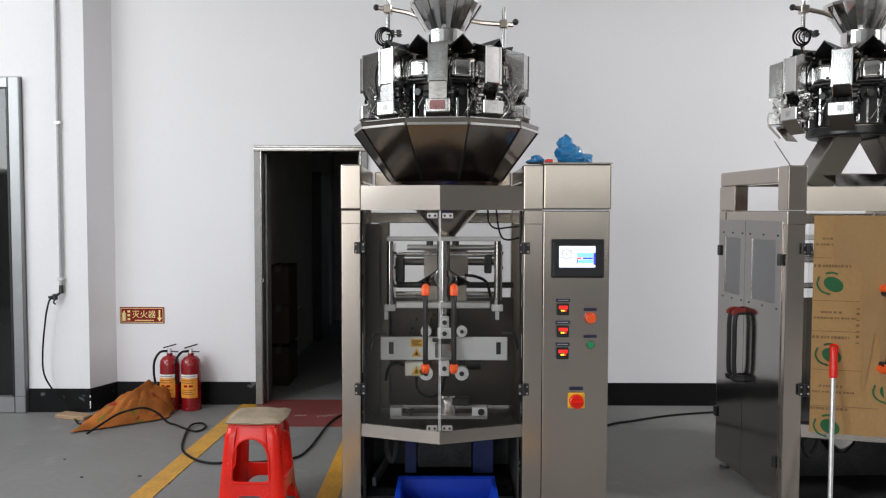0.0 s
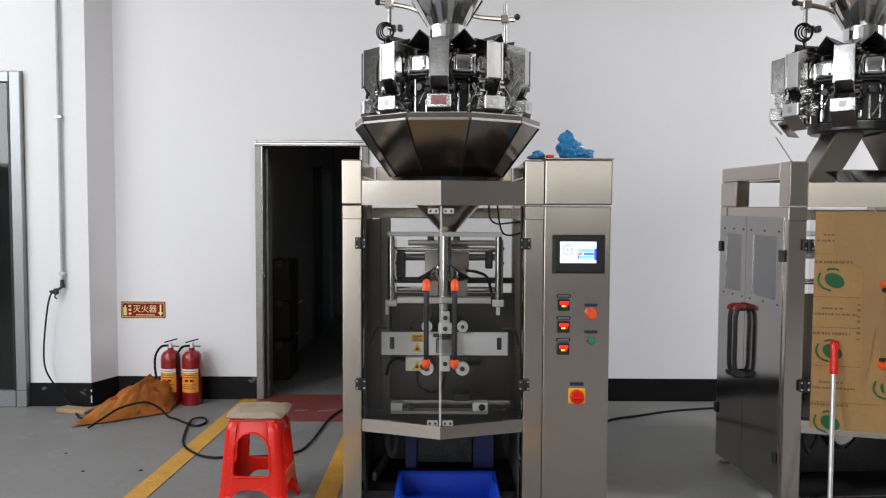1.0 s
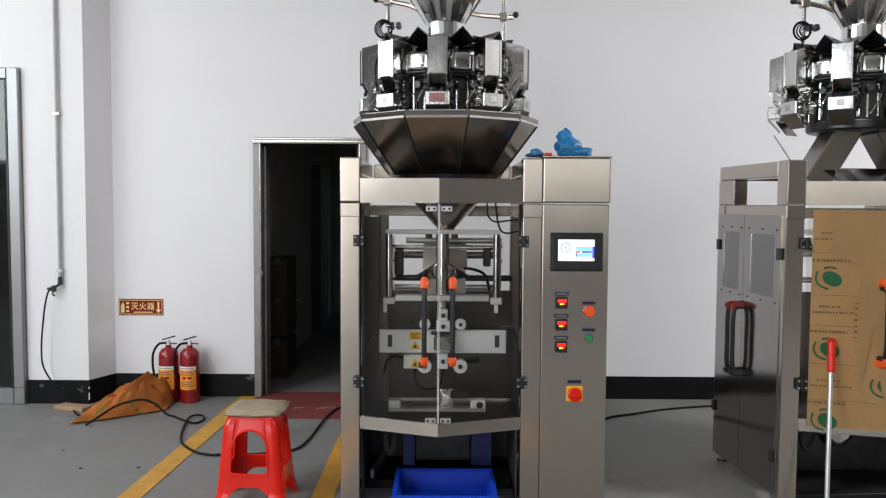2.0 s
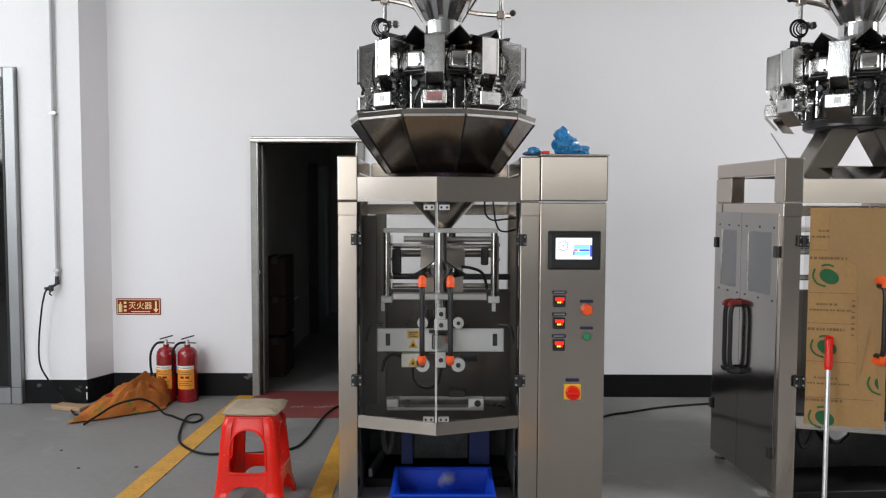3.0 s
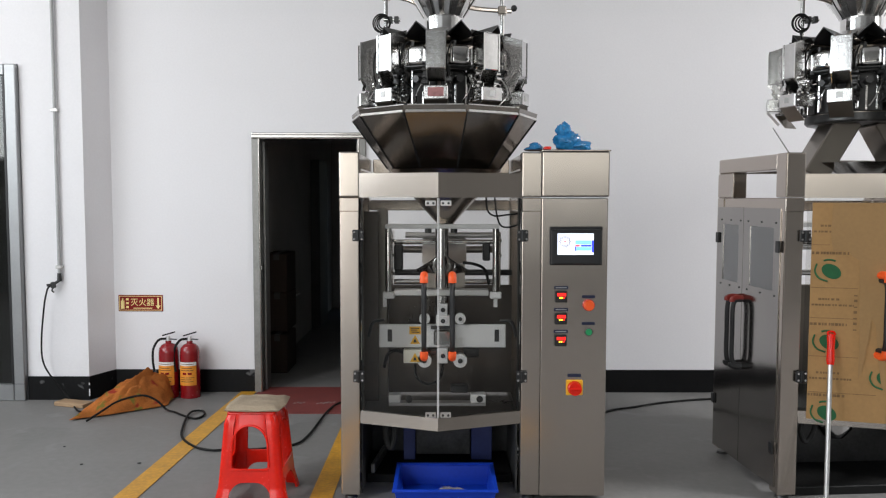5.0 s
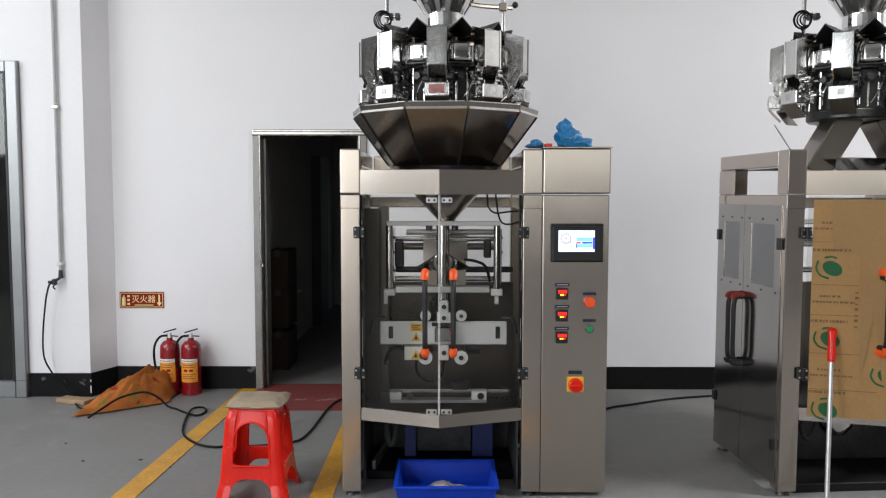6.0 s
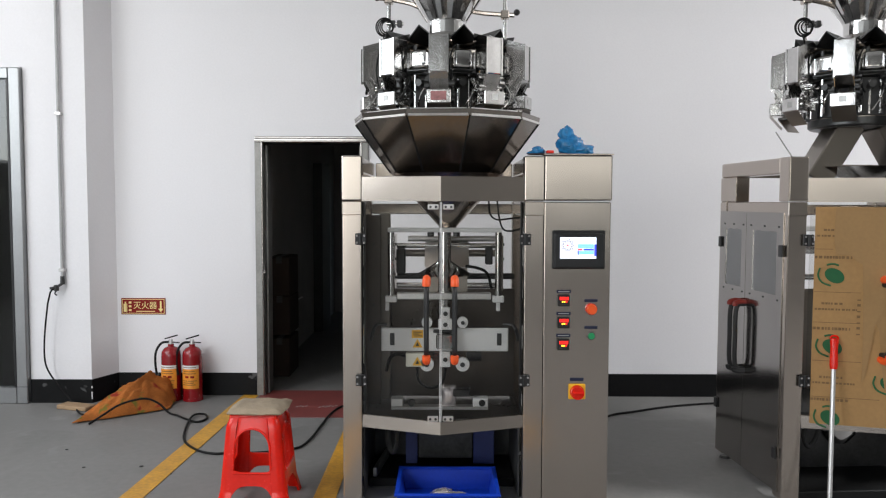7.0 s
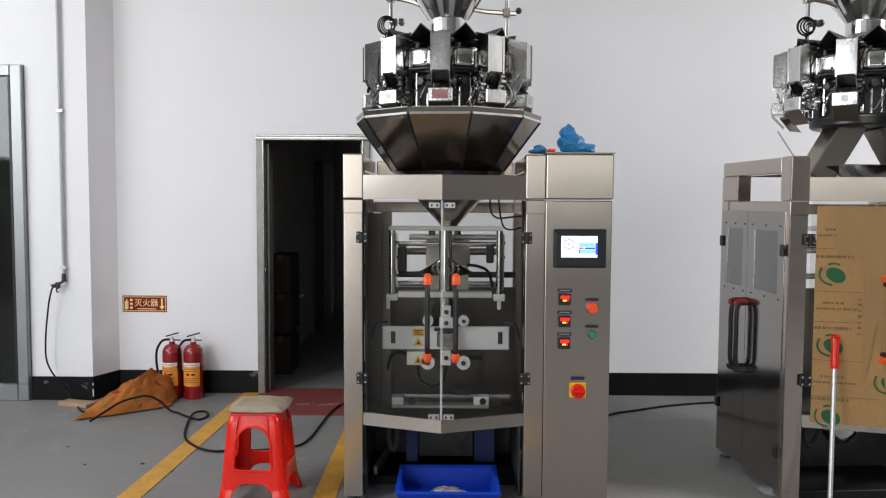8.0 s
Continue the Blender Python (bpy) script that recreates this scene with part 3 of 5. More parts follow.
def packing_machine():
    m = thing("packing_machine", "brushed steel vertical packing machine with clear doors and control column", "packing machine", pose(-0.018, FRONT, 0))
    machine_frame(m, 0.80)
    cabinet_controls(m)
    # clear doors
    for s, xa in ((-1, -0.385), (1, 0.397)):
        xm = -0.005 + s * 0.003
        d = B()
        plate(d, [(xa, 0.004, 0.455), (xm, -0.132, 0.455), (xm, -0.132, 1.513), (xa, 0.004, 1.513)], -0.006 * s)
        door = part("clear_door", d, ACRYLIC, m, "clear acrylic door leaf with black bar handle")
        door.visible_shadow = False
        handle(door, xm + s * 0.064, -0.108, 0.748, 1.150)
        part("edge_strip", box(B(), xm - 0.0016, xm + 0.0016, -0.138, -0.131, 0.456, 1.512), WHITEALU, door, "pale polished door edge")
        for z in (1.329, 0.630):
            hinge(m, (-0.398 if s < 0 else 0.408), -0.005, z)
        for z in (1.488, 0.470):
            c = part("corner_clip", box(B(), xm + s * 0.033 - 0.026, xm + s * 0.033 + 0.026, -0.136, -0.122, z - 0.013, z + 0.013, 0.003), ALU, door, "small bright steel clip")
            for dx in (-0.013, 0.013):
                part("screw", rod(B(), (xm + s * 0.033 + dx, -0.141, z), (xm + s * 0.033 + dx, -0.134, z), 0.006), CAST, c)
    for x in (-0.389, 0.396):
        part("door_seal", box(B(), x - 0.005, x + 0.005, 0.012, 0.085, 0.456, 1.513, 0.002), RUBBER, m, "black door seal strip")
    # inner walls, their steel toned dark to carry the cabinet's shade
    part("back_panel", box(B(), -0.41, 0.41, 0.60, 0.61, 0.40, 1.02), INNERSHADE, m, "steel inner back panel toned dark for the cabinet's shade")
    part("side_panel", box(B(), -0.478, -0.472, 0.092, 0.708, 0.07, 1.44), INNERSHADE, m)
    part("side_panel", box(B(), 0.486, 0.492, 0.092, 0.708, 0.07, 1.44), INNERSHADE, m)
    part("base_plate", box(B(), -0.40, 0.41, 0.10, 0.70, 0.38, 0.39), INNERSHADE, m)
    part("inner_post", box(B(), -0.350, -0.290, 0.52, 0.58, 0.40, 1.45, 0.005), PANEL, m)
    part("inner_side_plate", box(B(), -0.412, -0.332, 0.40, 0.406, 0.40, 1.44, 0.002), INNERSHADE, m, "steel plate beside the inner post, toned dark for shade")
    for z in (0.62, 0.95, 1.28):
        part("plate_screw", rod(B(), (-0.372, 0.394, z), (-0.372, 0.401, z), 0.006, n=10), CAST, m)
    # foot panels and discharge plate coloured dark for the shade down there
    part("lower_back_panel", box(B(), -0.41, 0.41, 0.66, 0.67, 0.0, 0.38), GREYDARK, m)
    part("discharge_plate", box(B(), -0.13, 0.17, 0.44, 0.45, 0.09, 0.379, 0.003), CAST, m, "steel discharge plate darkened for the shade in the foot")
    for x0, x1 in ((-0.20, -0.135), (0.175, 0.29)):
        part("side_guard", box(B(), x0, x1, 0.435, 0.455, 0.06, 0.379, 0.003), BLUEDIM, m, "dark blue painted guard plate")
    # added black sheet in place of the shaded floor under the machine
    part("belt_deck", box(B(), -0.388, 0.385, 0.245, 0.64, 0.0, 0.045, 0.004), RUBBER, m, "black sheet added to darken the floor inside the machine foot")
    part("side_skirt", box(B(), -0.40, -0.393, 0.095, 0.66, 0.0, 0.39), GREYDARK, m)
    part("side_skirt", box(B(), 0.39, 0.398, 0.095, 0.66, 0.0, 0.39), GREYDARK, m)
    # forming set
    f = part("forming_frame", box(B(), -0.285, 0.312, 0.24, 0.29, 1.353, 1.376, 0.004), WHITEALU, m, "pale aluminium frame round the forming tube")
    for x in (-0.268, 0.295):
        part("upright", rod(B(), (x, 0.265, 1.019), (x, 0.265, 1.3525), 0.018, n=18), MIRROR, f, "round polished upright")
        part("foot_block", box(B(), x - 0.03, x + 0.03, 0.24, 0.29, 0.985, 1.019, 0.004), WHITEALU, f)
        part("pin", box(B(), x - 0.01 - 0.02 * (x < 0), x + 0.01 - 0.02 * (x < 0), 0.25, 0.27, 0.94, 0.984, 0.002), WHITEALU, f)
    part("lower_bar", box(B(), -0.237, 0.257, 0.24, 0.29, 1.0, 1.035, 0.004), ALU, f)
    for x in (-0.06, 0.075):
        part("clamp_screw", rod(B(), (x, 0.265, 1.330), (x, 0.265, 1.3525), 0.018, n=14), CAST, f)
    t_tube = part("forming_tube", rod(B(), (0.012, 0.30, 0.86), (0.012, 0.30, 1.36), 0.036, n=28), MIRROR, m, "bright steel forming tube")
    for q in (-1, 1):
        rows = [[(0.012 + q * (0.030 + 0.105 * t), 0.245 + 0.10 * t ** 1.6, 1.205 - 0.075 * t ** 0.9) for t in [k / 10 for k in range(11)]],
                [(0.012 + q * (0.036 + 0.098 * t), 0.238 + 0.09 * t ** 1.4, 1.160 - 0.042 * t) for t in [k / 10 for k in range(11)]],
                [(0.012 + q * (0.022 + 0.105 * t), 0.250 + 0.09 * t ** 1.4, 1.118 - 0.004 * t) for t in [k / 10 for k in range(11)]]]
        collar = B()
        sheet = [[collar.verts.new(p) for p in row] for row in rows]
        for lo, hi in zip(sheet, sheet[1:]):
            for k in range(10):
                collar.faces.new((lo[k], lo[k + 1], hi[k + 1], hi[k]))
        bmesh.ops.solidify(collar, geom=list(collar.faces), thickness=0.003)
        part("shoulder", collar, MIRROR, t_tube, "bent bright steel forming shoulder")
        part("shoulder_edge", hose(B(), rows[0], 0.0035, 6, 1), CAST, t_tube)
    film = B()
    plate(film, [(-0.095, 0.36, 1.16), (0.145, 0.36, 1.16), (0.145, 0.52, 1.30), (-0.095, 0.52, 1.30)], 0.002)
    lower = B()
    plate(lower, [(-0.085, 0.33, 1.0), (0.135, 0.33, 1.0), (0.135, 0.34, 1.16), (-0.085, 0.34, 1.16)], 0.002)
    part("film_fold", lower, PANEL, m, "dull film drawn down behind the tube")
    part("packing_film", film, RIMSTEEL, m, "silvery packing film drawn over the rollers")
    for x0, x1, y, z, r, mm in ((-0.19, 0.30, 0.50, 1.308, 0.016, ALU), (-0.25, 0.33, 0.46, 1.272, 0.014, MIRROR), (-0.22, 0.32, 0.55, 1.225, 0.020, PANEL),
                                (-0.25, 0.40, 0.50, 1.10, 0.017, CAST), (-0.25, 0.33, 0.44, 1.055, 0.015, MIRROR)):
        part("roller", rod(B(), (x0, y, z), (x1, y, z), r, n=18), mm, m, "horizontal steel film roller")
    for x in (-0.262, 0.325):
        part("roller_plate", box(B(), x - 0.006, x + 0.006, 0.40, 0.58, 1.03, 1.33, 0.002), STEEL, m)
        for z in (1.10, 1.20, 1.28):
            part("bolt", rod(B(), (x - 0.014, 0.44, z), (x + 0.014, 0.44, z), 0.008), CAST, m)
    part("motor", box(B(), 0.235, 0.275, 0.42, 0.48, 1.17, 1.27, 0.006), CAST, m, "small dark motor block")
    part("gear_block", box(B(), -0.25, -0.20, 0.40, 0.46, 1.12, 1.26, 0.008), CAST, m)
    part("air_hose", hose(B(), [(0.125, 0.25, 1.175), (0.18, 0.22, 1.17), (0.235, 0.24, 1.14), (0.26, 0.26, 1.06)], 0.008), RUBBER, m, "black air hose")
    part("cable", hose(B(), [(0.245, 0.30, 1.515), (0.25, 0.26, 1.45), (0.285, 0.25, 1.42), (0.35, 0.26, 1.425), (0.41, 0.3, 1.43)], 0.005), RUBBER, m)
    part("cable", hose(B(), [(0.29, 0.30, 1.515), (0.30, 0.26, 1.42), (0.32, 0.25, 1.37), (0.36, 0.26, 1.36), (0.41, 0.3, 1.37)], 0.005), RUBBER, m)
    # lower funnel of the weigher's outlet
    part("outlet_funnel", lathe(B(), (0.030, 0.36, 0), [(0.30, 1.66), (0.275, 1.63), (0.048, 1.380), (0.045, 1.362), (0.04, 1.362), (0.043, 1.380), (0.262, 1.63)], 36), STEELH, m, "conical steel outlet funnel")
    # sealing jaws
    jaw = part("jaw_carrier", box(B(), -0.318, 0.348, 0.225, 0.245, 0.73, 0.852, 0.004), WHITEALU, m, "pale metal sealing jaw carrier bar")
    for x in (-0.272, 0.288):
        part("slot", box(B(), x, x + 0.024, 0.2225, 0.2255, 0.762, 0.826, 0.001), BLACK, jaw)
    for z0, z1, w in ((0.85, 0.905, 0.036), (0.905, 0.965, 0.024), (0.655, 0.735, 0.026)):
        b = part("guide_block", box(B(), 0.018 - w, 0.018 + w, 0.18, 0.222, z0, z1, 0.004), WHITEALU, jaw)
        part("bolt", rod(B(), (0.018, 0.175, (z0 + z1) / 2), (0.018, 0.182, (z0 + z1) / 2), 0.012), CAST, b)
    part("jaw_head", box(B(), -0.03, 0.062, 0.17, 0.223, 0.752, 0.828, 0.005), POLISH, jaw, "bright steel jaw head")
    part("clamp", box(B(), -0.045, 0.075, 0.19, 0.222, 0.832, 0.848, 0.003), CAST, jaw)
    part("clamp", box(B(), -0.045, 0.075, 0.19, 0.222, 0.700, 0.726, 0.003), CAST, jaw)
    for x in (-0.078, 0.108):
        for z, r in ((0.665, 0.036), (0.885, 0.028)):
            w = part("guide_wheel", rod(B(), (x, 0.20, z), (x, 0.235, z), r, n=26), WHITEALU, m, "round pale guide wheel")
            part("hub", rod(B(), (x, 0.192, z), (x, 0.202, z), r * 0.35, n=16), CAST, w)
    bx = part("warning_box", box(B(), -0.188, -0.075, 0.20, 0.26, 0.652, 0.722, 0.004), PALE, m, "cream box with a yellow warning triangle")
    for cx, cz, y in ((-0.128, 0.682, 0.1985), (-0.128, 0.772, 0.2235)):
        tri = part("warning_sign", plate(B(), [(cx - 0.026, y, cz - 0.022), (cx + 0.026, y, cz - 0.022), (cx, y, cz + 0.025)], 0.002), YELLOW, bx, "yellow warning triangle")
        part("warning_border", plate(B(), [(cx - 0.010, y - 0.002, cz - 0.014), (cx + 0.010, y - 0.002, cz - 0.014), (cx, y - 0.002, cz + 0.008)], 0.0015), BLACK, tri)
    part("warning_label", box(B(), -0.158, -0.098, 0.2225, 0.2245, 0.80, 0.842, 0.0005), YELLOW, bx, "yellow printed warning label")
    for z, x0, x1 in ((0.832, -0.150, -0.106), (0.822, -0.150, -0.118), (0.812, -0.146, -0.104)):
        part("print_bar", box(B(), x0, x1, 0.2215, 0.2228, z - 0.003, z + 0.002), BLACK, bx)
    for s in (-1, 1):
        x = 0.015 + s * 0.355
        lv = part("lock_lever", hose(B(), [(x, 0.22, 0.87), (x + s * 0.015, 0.21, 0.85), (x + s * 0.03, 0.21, 0.79)], 0.009), BLACK, m, "black clamping lever")
        part("stem", rod(B(), (x - s * 0.05, 0.235, 0.872), (x, 0.22, 0.872), 0.007), CAST, lv)
    part("motor_body", rod(B(), (0.13, 0.33, 0.70), (0.21, 0.33, 0.70), 0.042, n=20), CAST, m)
    part("cable", hose(B(), [(-0.13, 0.25, 0.65), (-0.12, 0.24, 0.57), (-0.06, 0.235, 0.535), (0.0, 0.235, 0.56), (0.02, 0.24, 0.64)], 0.007), RUBBER, m)
    part("cable", hose(B(), [(-0.19, 0.3, 0.69), (-0.24, 0.3, 0.70), (-0.28, 0.32, 0.67), (-0.30, 0.35, 0.60)], 0.009), RUBBER, m)
    gb = part("guide_base", box(B(), -0.268, 0.245, 0.235, 0.30, 0.415, 0.432, 0.003), ALU, m, "aluminium guide rail base")
    part("bearing", box(B(), -0.268, -0.205, 0.23, 0.30, 0.4325, 0.475, 0.004), WHITEALU, gb)
    part("bearing", box(B(), 0.165, 0.245, 0.23, 0.30, 0.4325, 0.478, 0.004), WHITEALU, gb)
    part("bore", rod(B(), (0.212, 0.226, 0.455), (0.212, 0.232, 0.455), 0.018), BLACK, gb)
    part("bore", rod(B(), (-0.16, 0.232, 0.452), (-0.16, 0.26, 0.452), 0.018), CAST, gb)
    part("slide", box(B(), 0.06, 0.15, 0.24, 0.30, 0.485, 0.525, 0.004), BLACK, gb)
    part("hose_loop", hose(B(), [(-0.27, 0.12, 0.38), (-0.275, 0.10, 0.30), (-0.25, 0.09, 0.235), (-0.23, 0.10, 0.28), (-0.225, 0.12, 0.34), (-0.17, 0.14, 0.375)], 0.014), RUBBER, m, "black hose loop")
    part("floor_rail", box(B(), -0.012, 0.012, -0.17, 0.17, 0.0, 0.05, 0.004), ALU, m, "grey side rail", pose(-0.335, 0.43, 0.0455, 0, 0, -7))
    return m


# ---- multihead weigher ----
HEADS = 10


def weigher(name, label, at, dish):
    """A ring of ten weighing heads under a feed funnel. Origin: on the axis, at floor level."""
    w = thing(name, label, "weigher", at)
    if dish:
        d = B()
        t0 = math.pi / HEADS
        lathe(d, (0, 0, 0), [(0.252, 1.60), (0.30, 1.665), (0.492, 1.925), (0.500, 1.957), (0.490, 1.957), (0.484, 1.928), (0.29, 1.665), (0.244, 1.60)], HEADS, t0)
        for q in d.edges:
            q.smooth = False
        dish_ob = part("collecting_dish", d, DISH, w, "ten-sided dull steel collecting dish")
        dish_ob.data.shade_flat()
        for k in range(HEADS):
            a = 2 * math.pi * k / HEADS
            r = Matrix.Rotation(a, 4, "Z")
            lip = B()
            plate(lip, [(-0.146, -0.476, 1.924), (0.146, -0.476, 1.924), (0.136, -0.456, 1.964), (-0.136, -0.456, 1.964)], -0.004, r)
            part("rim_plate", lip, RIMSTEEL, w, "bright folded rim plate")
            q = a + t0
            ends = [(rr * math.sin(q), -rr * math.cos(q), zz) for rr, zz in ((0.303, 1.668), (0.494, 1.926))]
            part("seam", rod(B(), ends[0], ends[1], 0.0045, n=6), RUBBER, w, "dark folded seam between two facets")
    else:
        for s in (-1, 1):
            c = B()
            mtx = Matrix.Translation((s * 0.165, -0.02, 1.80)) @ Matrix.Rotation(radians(-30 * s), 4, "Y")
            box(c, -0.065, 0.065, -0.10, 0.10, -0.20, 0.15, 0.006, mtx)
            part("discharge_chute", c, PANEL, w, "slanted dull steel discharge chute")
        part("lower_bowl", lathe(B(), (0, -0.05, 0), [(0.04, 1.60), (0.16, 1.66), (0.24, 1.70), (0.25, 1.70), (0.17, 1.65), (0.05, 1.58)], 32), POLISH, w, "shallow bright steel bowl")
        part("base_ring", lathe(B(), (0, 0, 0), [(0.02, 1.905), (0.25, 1.905), (0.262, 1.915), (0.262, 1.95), (0.02, 1.96)], 32), CAST, w)
    part("drum", lathe(B(), (0, 0, 0), [(0.02, 1.93), (0.24, 1.93), (0.25, 1.95), (0.25, 2.13), (0.20, 2.17), (0.20, 2.24), (0.23, 2.25), (0.23, 2.29), (0.02, 2.33)], 40), PANEL, w, "dark steel centre drum of the weigher")
    part("drum_top", lathe(B(), (0, 0, 0), [(0.30, 2.145), (0.315, 2.15), (0.315, 2.165), (0.29, 2.17)], 40), CAST, w)
    gates, weigh_gates = {}, {}
    for k in range(HEADS):
        a = 2 * math.pi * k / HEADS
        r = Matrix.Rotation(a, 4, "Z") @ Matrix.Translation((0, 0.013, 0))
        u = part("feed_hopper", box(B(), -0.046, 0.046, -0.462, -0.36, 2.135, 2.312, 0.004), POLISH, w, "bright boxy feed hopper", r)
        for s in (-1, 1):
            part("hopper_wing", plate(B(), [(s * 0.046, -0.462, 2.31), (s * 0.046, -0.35, 2.31), (s * 0.046, -0.35, 2.345)], 0.003), POLISH, u)
            part("hopper_edge", box(B(), s * 0.044 - 0.004, s * 0.044 + 0.004, -0.4655, -0.455, 2.13, 2.312), MIRROR, u)
            part("hopper_cheek", plate(B(), [(s * 0.044, -0.455, 2.136), (s * 0.044, -0.37, 2.136), (s * 0.044, -0.37, 2.07), (s * 0.044, -0.41, 2.045)], 0.003), POLISH, u)
        g = B()
        plate(g, [(-0.043, 0, 0), (0.043, 0, 0), (0.043, 0.075, -0.05), (-0.043, 0.075, -0.05)], 0.003)
        gate = part("hopper_gate", g, GATE, u, "swinging hopper flap", pose(0, -0.457, 2.134))
        gates[k] = gate
        v = part("feed_pan", box(B(), -0.055, 0.055, -0.36, -0.19, 2.30, 2.308, 0.002), STEELH, w, "", r)
        roof = B()
        plate(roof, [(0, -0.36, 2.380), (0.105, -0.33, 2.285), (0.06, -0.12, 2.30), (0, -0.12, 2.355)], 0.004)
        plate(roof, [(0, -0.36, 2.380), (-0.105, -0.33, 2.285), (-0.06, -0.12, 2.30), (0, -0.12, 2.355)], 0.004)
        part("pan_cover", roof, CAST, w, "dark peaked feeder cover", Matrix.Rotation(a + math.pi / HEADS, 4, "Z"))
        h2 = Matrix.Rotation(a + math.pi / HEADS, 4, "Z")
        dv = part("drive_box", box(B(), -0.050, 0.050, -0.365, -0.25, 2.165, 2.262, 0.022, seg=4), MIRROR, w, "rounded bright steel drive box", h2)
        for s in (-1, 1):
            part("cylinder", rod(B(), (s * 0.066, -0.335, 2.17), (s * 0.066, -0.335, 2.25), 0.013, n=14), MIRROR, w, "", h2)
            part("end_nut", rod(B(), (s * 0.066, -0.335, 2.15), (s * 0.066, -0.335, 2.169), 0.017, n=6), CAST, w, "", h2)
        part("box_lid", box(B(), -0.055, 0.055, -0.368, -0.247, 2.156, 2.164, 0.002), CAST, dv)
        part("cable_gland", rod(B(), (-0.025, -0.34, 2.262), (-0.025, -0.34, 2.285), 0.010, n=10), CAST, dv)
        part("bolt", rod(B(), (0.03, -0.372, 2.19), (0.03, -0.36, 2.19), 0.007, n=10), CAST, dv)
        wire = B()
        hose(wire, [(-0.025, -0.34, 2.285), (-0.05, -0.37, 2.27), (-0.072, -0.38, 2.20), (-0.066, -0.37, 2.11), (-0.03, -0.34, 2.06)], 0.004, 6, 4)
        part("wire", wire, RUBBER, w, "thin black sensor wire", h2)
        part("air_line", hose(B(), [(0.02, -0.30, 2.15), (0.05, -0.36, 2.10), (0.03, -0.40, 2.03), (0.0, -0.36, 1.97)], 0.0045, 6, 4), MIRROR, w, "", h2)
        part("back_plate", box(B(), -0.075, 0.075, -0.262, -0.255, 1.955, 2.15, 0.003), GREYDARK, w, "dark plate between the heads", h2)
        part("stay", rod(B(), (0.045, -0.30, 1.96), (0.045, -0.30, 2.16), 0.008, n=10), MIRROR, w, "", h2)
        part("stay", rod(B(), (-0.045, -0.30, 1.96), (-0.045, -0.30, 2.16), 0.008, n=10), MIRROR, w, "", h2)
        part("actuator", rod(B(), (0.0, -0.26, 2.10), (0.0, -0.36, 2.10), 0.018), CAST, dv)
        wh = B()
        box(wh, -0.059, 0.059, -0.470, -0.355, 1.985, 2.052, 0.004)
        ww = part("weigh_hopper", wh, POLISH, w, "bright small weigh hopper", r)
        wg = B()
        plate(wg, [(-0.056, 0, 0), (0.056, 0, 0), (0.056, 0.061, -0.071), (-0.056, 0.061, -0.071)], 0.003)
        weigh_gates[k] = part("weigh_gate", wg, PANEL, ww, "weigh hopper flap", pose(0, -0.466, 1.986))
        part("badge", box(B(), (-0.016 if k else -0.038), (0.016 if k else 0.038), -0.4725, -0.469, 1.999 + 0.008 * (k > 0), 2.042 - 0.006 * (k > 0), 0.001), BADGE if k else BADGERED, ww)
        link = B()
        rnd = random.Random(k)
        for s in (-1, 1):
            rod(link, (s * 0.052, -0.36, 2.12), (s * 0.060, -0.42, 2.02), 0.006, n=8)
            rod(link, (s * 0.060, -0.42, 2.02), (s * 0.056, -0.36, 1.99), 0.005, n=8)
            rod(link, (s * 0.062, -0.43, 2.15), (s * 0.058, -0.37, 2.08), 0.005, n=8)
            for q in range(16):
                y, z = -0.44 + rnd.random() * 0.1, 2.0 + rnd.random() * 0.14
                rod(link, (s * 0.046, y, z), (s * (0.062 + rnd.random() * 0.012), y, z), 0.007 + rnd.random() * 0.005, n=10)
        tagged(part("linkage", link, MIRROR if k % 3 else CAST, w, "steel levers and bolts of the flaps", r), kind="stuff")
        part("spring", hose(B(), [(0.064 + 0.006 * math.cos(i * 1.9), -0.40 + 0.006 * math.sin(i * 1.9), 2.06 + i * 0.004) for i in range(16)], 0.0018, 5, 2), MIRROR, w, "", r)
        part("side_rib", box(B(), -0.006, 0.006, -0.27, -0.25, 1.96, 2.13, 0.002), POLISH, w, "", Matrix.Rotation(a + math.pi / HEADS, 4, "Z"))
    # top cone and feed funnel
    part("top_cone", lathe(B(), (0, 0, 0), [(0.22, 2.33), (0.10, 2.40), (0.02, 2.44)], 32), MIRROR, w)
    part("feed_collar", lathe(B(), (0, 0, 0), [(0.098, 2.375), (0.102, 2.375), (0.102, 2.46), (0.098, 2.46), (0.098, 2.375)], 26), MIRROR, w, "polished steel feed collar").data.shade_flat()
    part("feed_funnel", lathe(B(), (0, 0, 0), [(0.098, 2.457), (0.105, 2.465), (0.192, 2.598), (0.196, 2.612), (0.188, 2.612), (0.10, 2.465)], 20), MIRROR, w, "polished flared feed funnel").data.shade_flat()
    band = B()
    for k in range(12):
        a = 2 * math.pi * k / 12
        plate(band, [(-0.012, -0.1065, 2.466), (0.012, -0.1065, 2.466), (0.02, -0.1925, 2.596), (-0.02, -0.1925, 2.596)], 0.001, Matrix.Rotation(a, 4, "Z"))
    tagged(part("funnel_facet", band, POLISH, w, "narrow bright facets on the funnel"), kind="stuff")
    for s in (-1, 1):
        p = part("funnel_post", rod(B(), (s * 0.310, 0.0, 2.20), (s * 0.310, 0.0, 2.66 - 0.07 * (s > 0)), 0.011, n=14), MIRROR, w, "round bright steel post")
        z = 2.585 if s < 0 else 2.495
        arm = B()
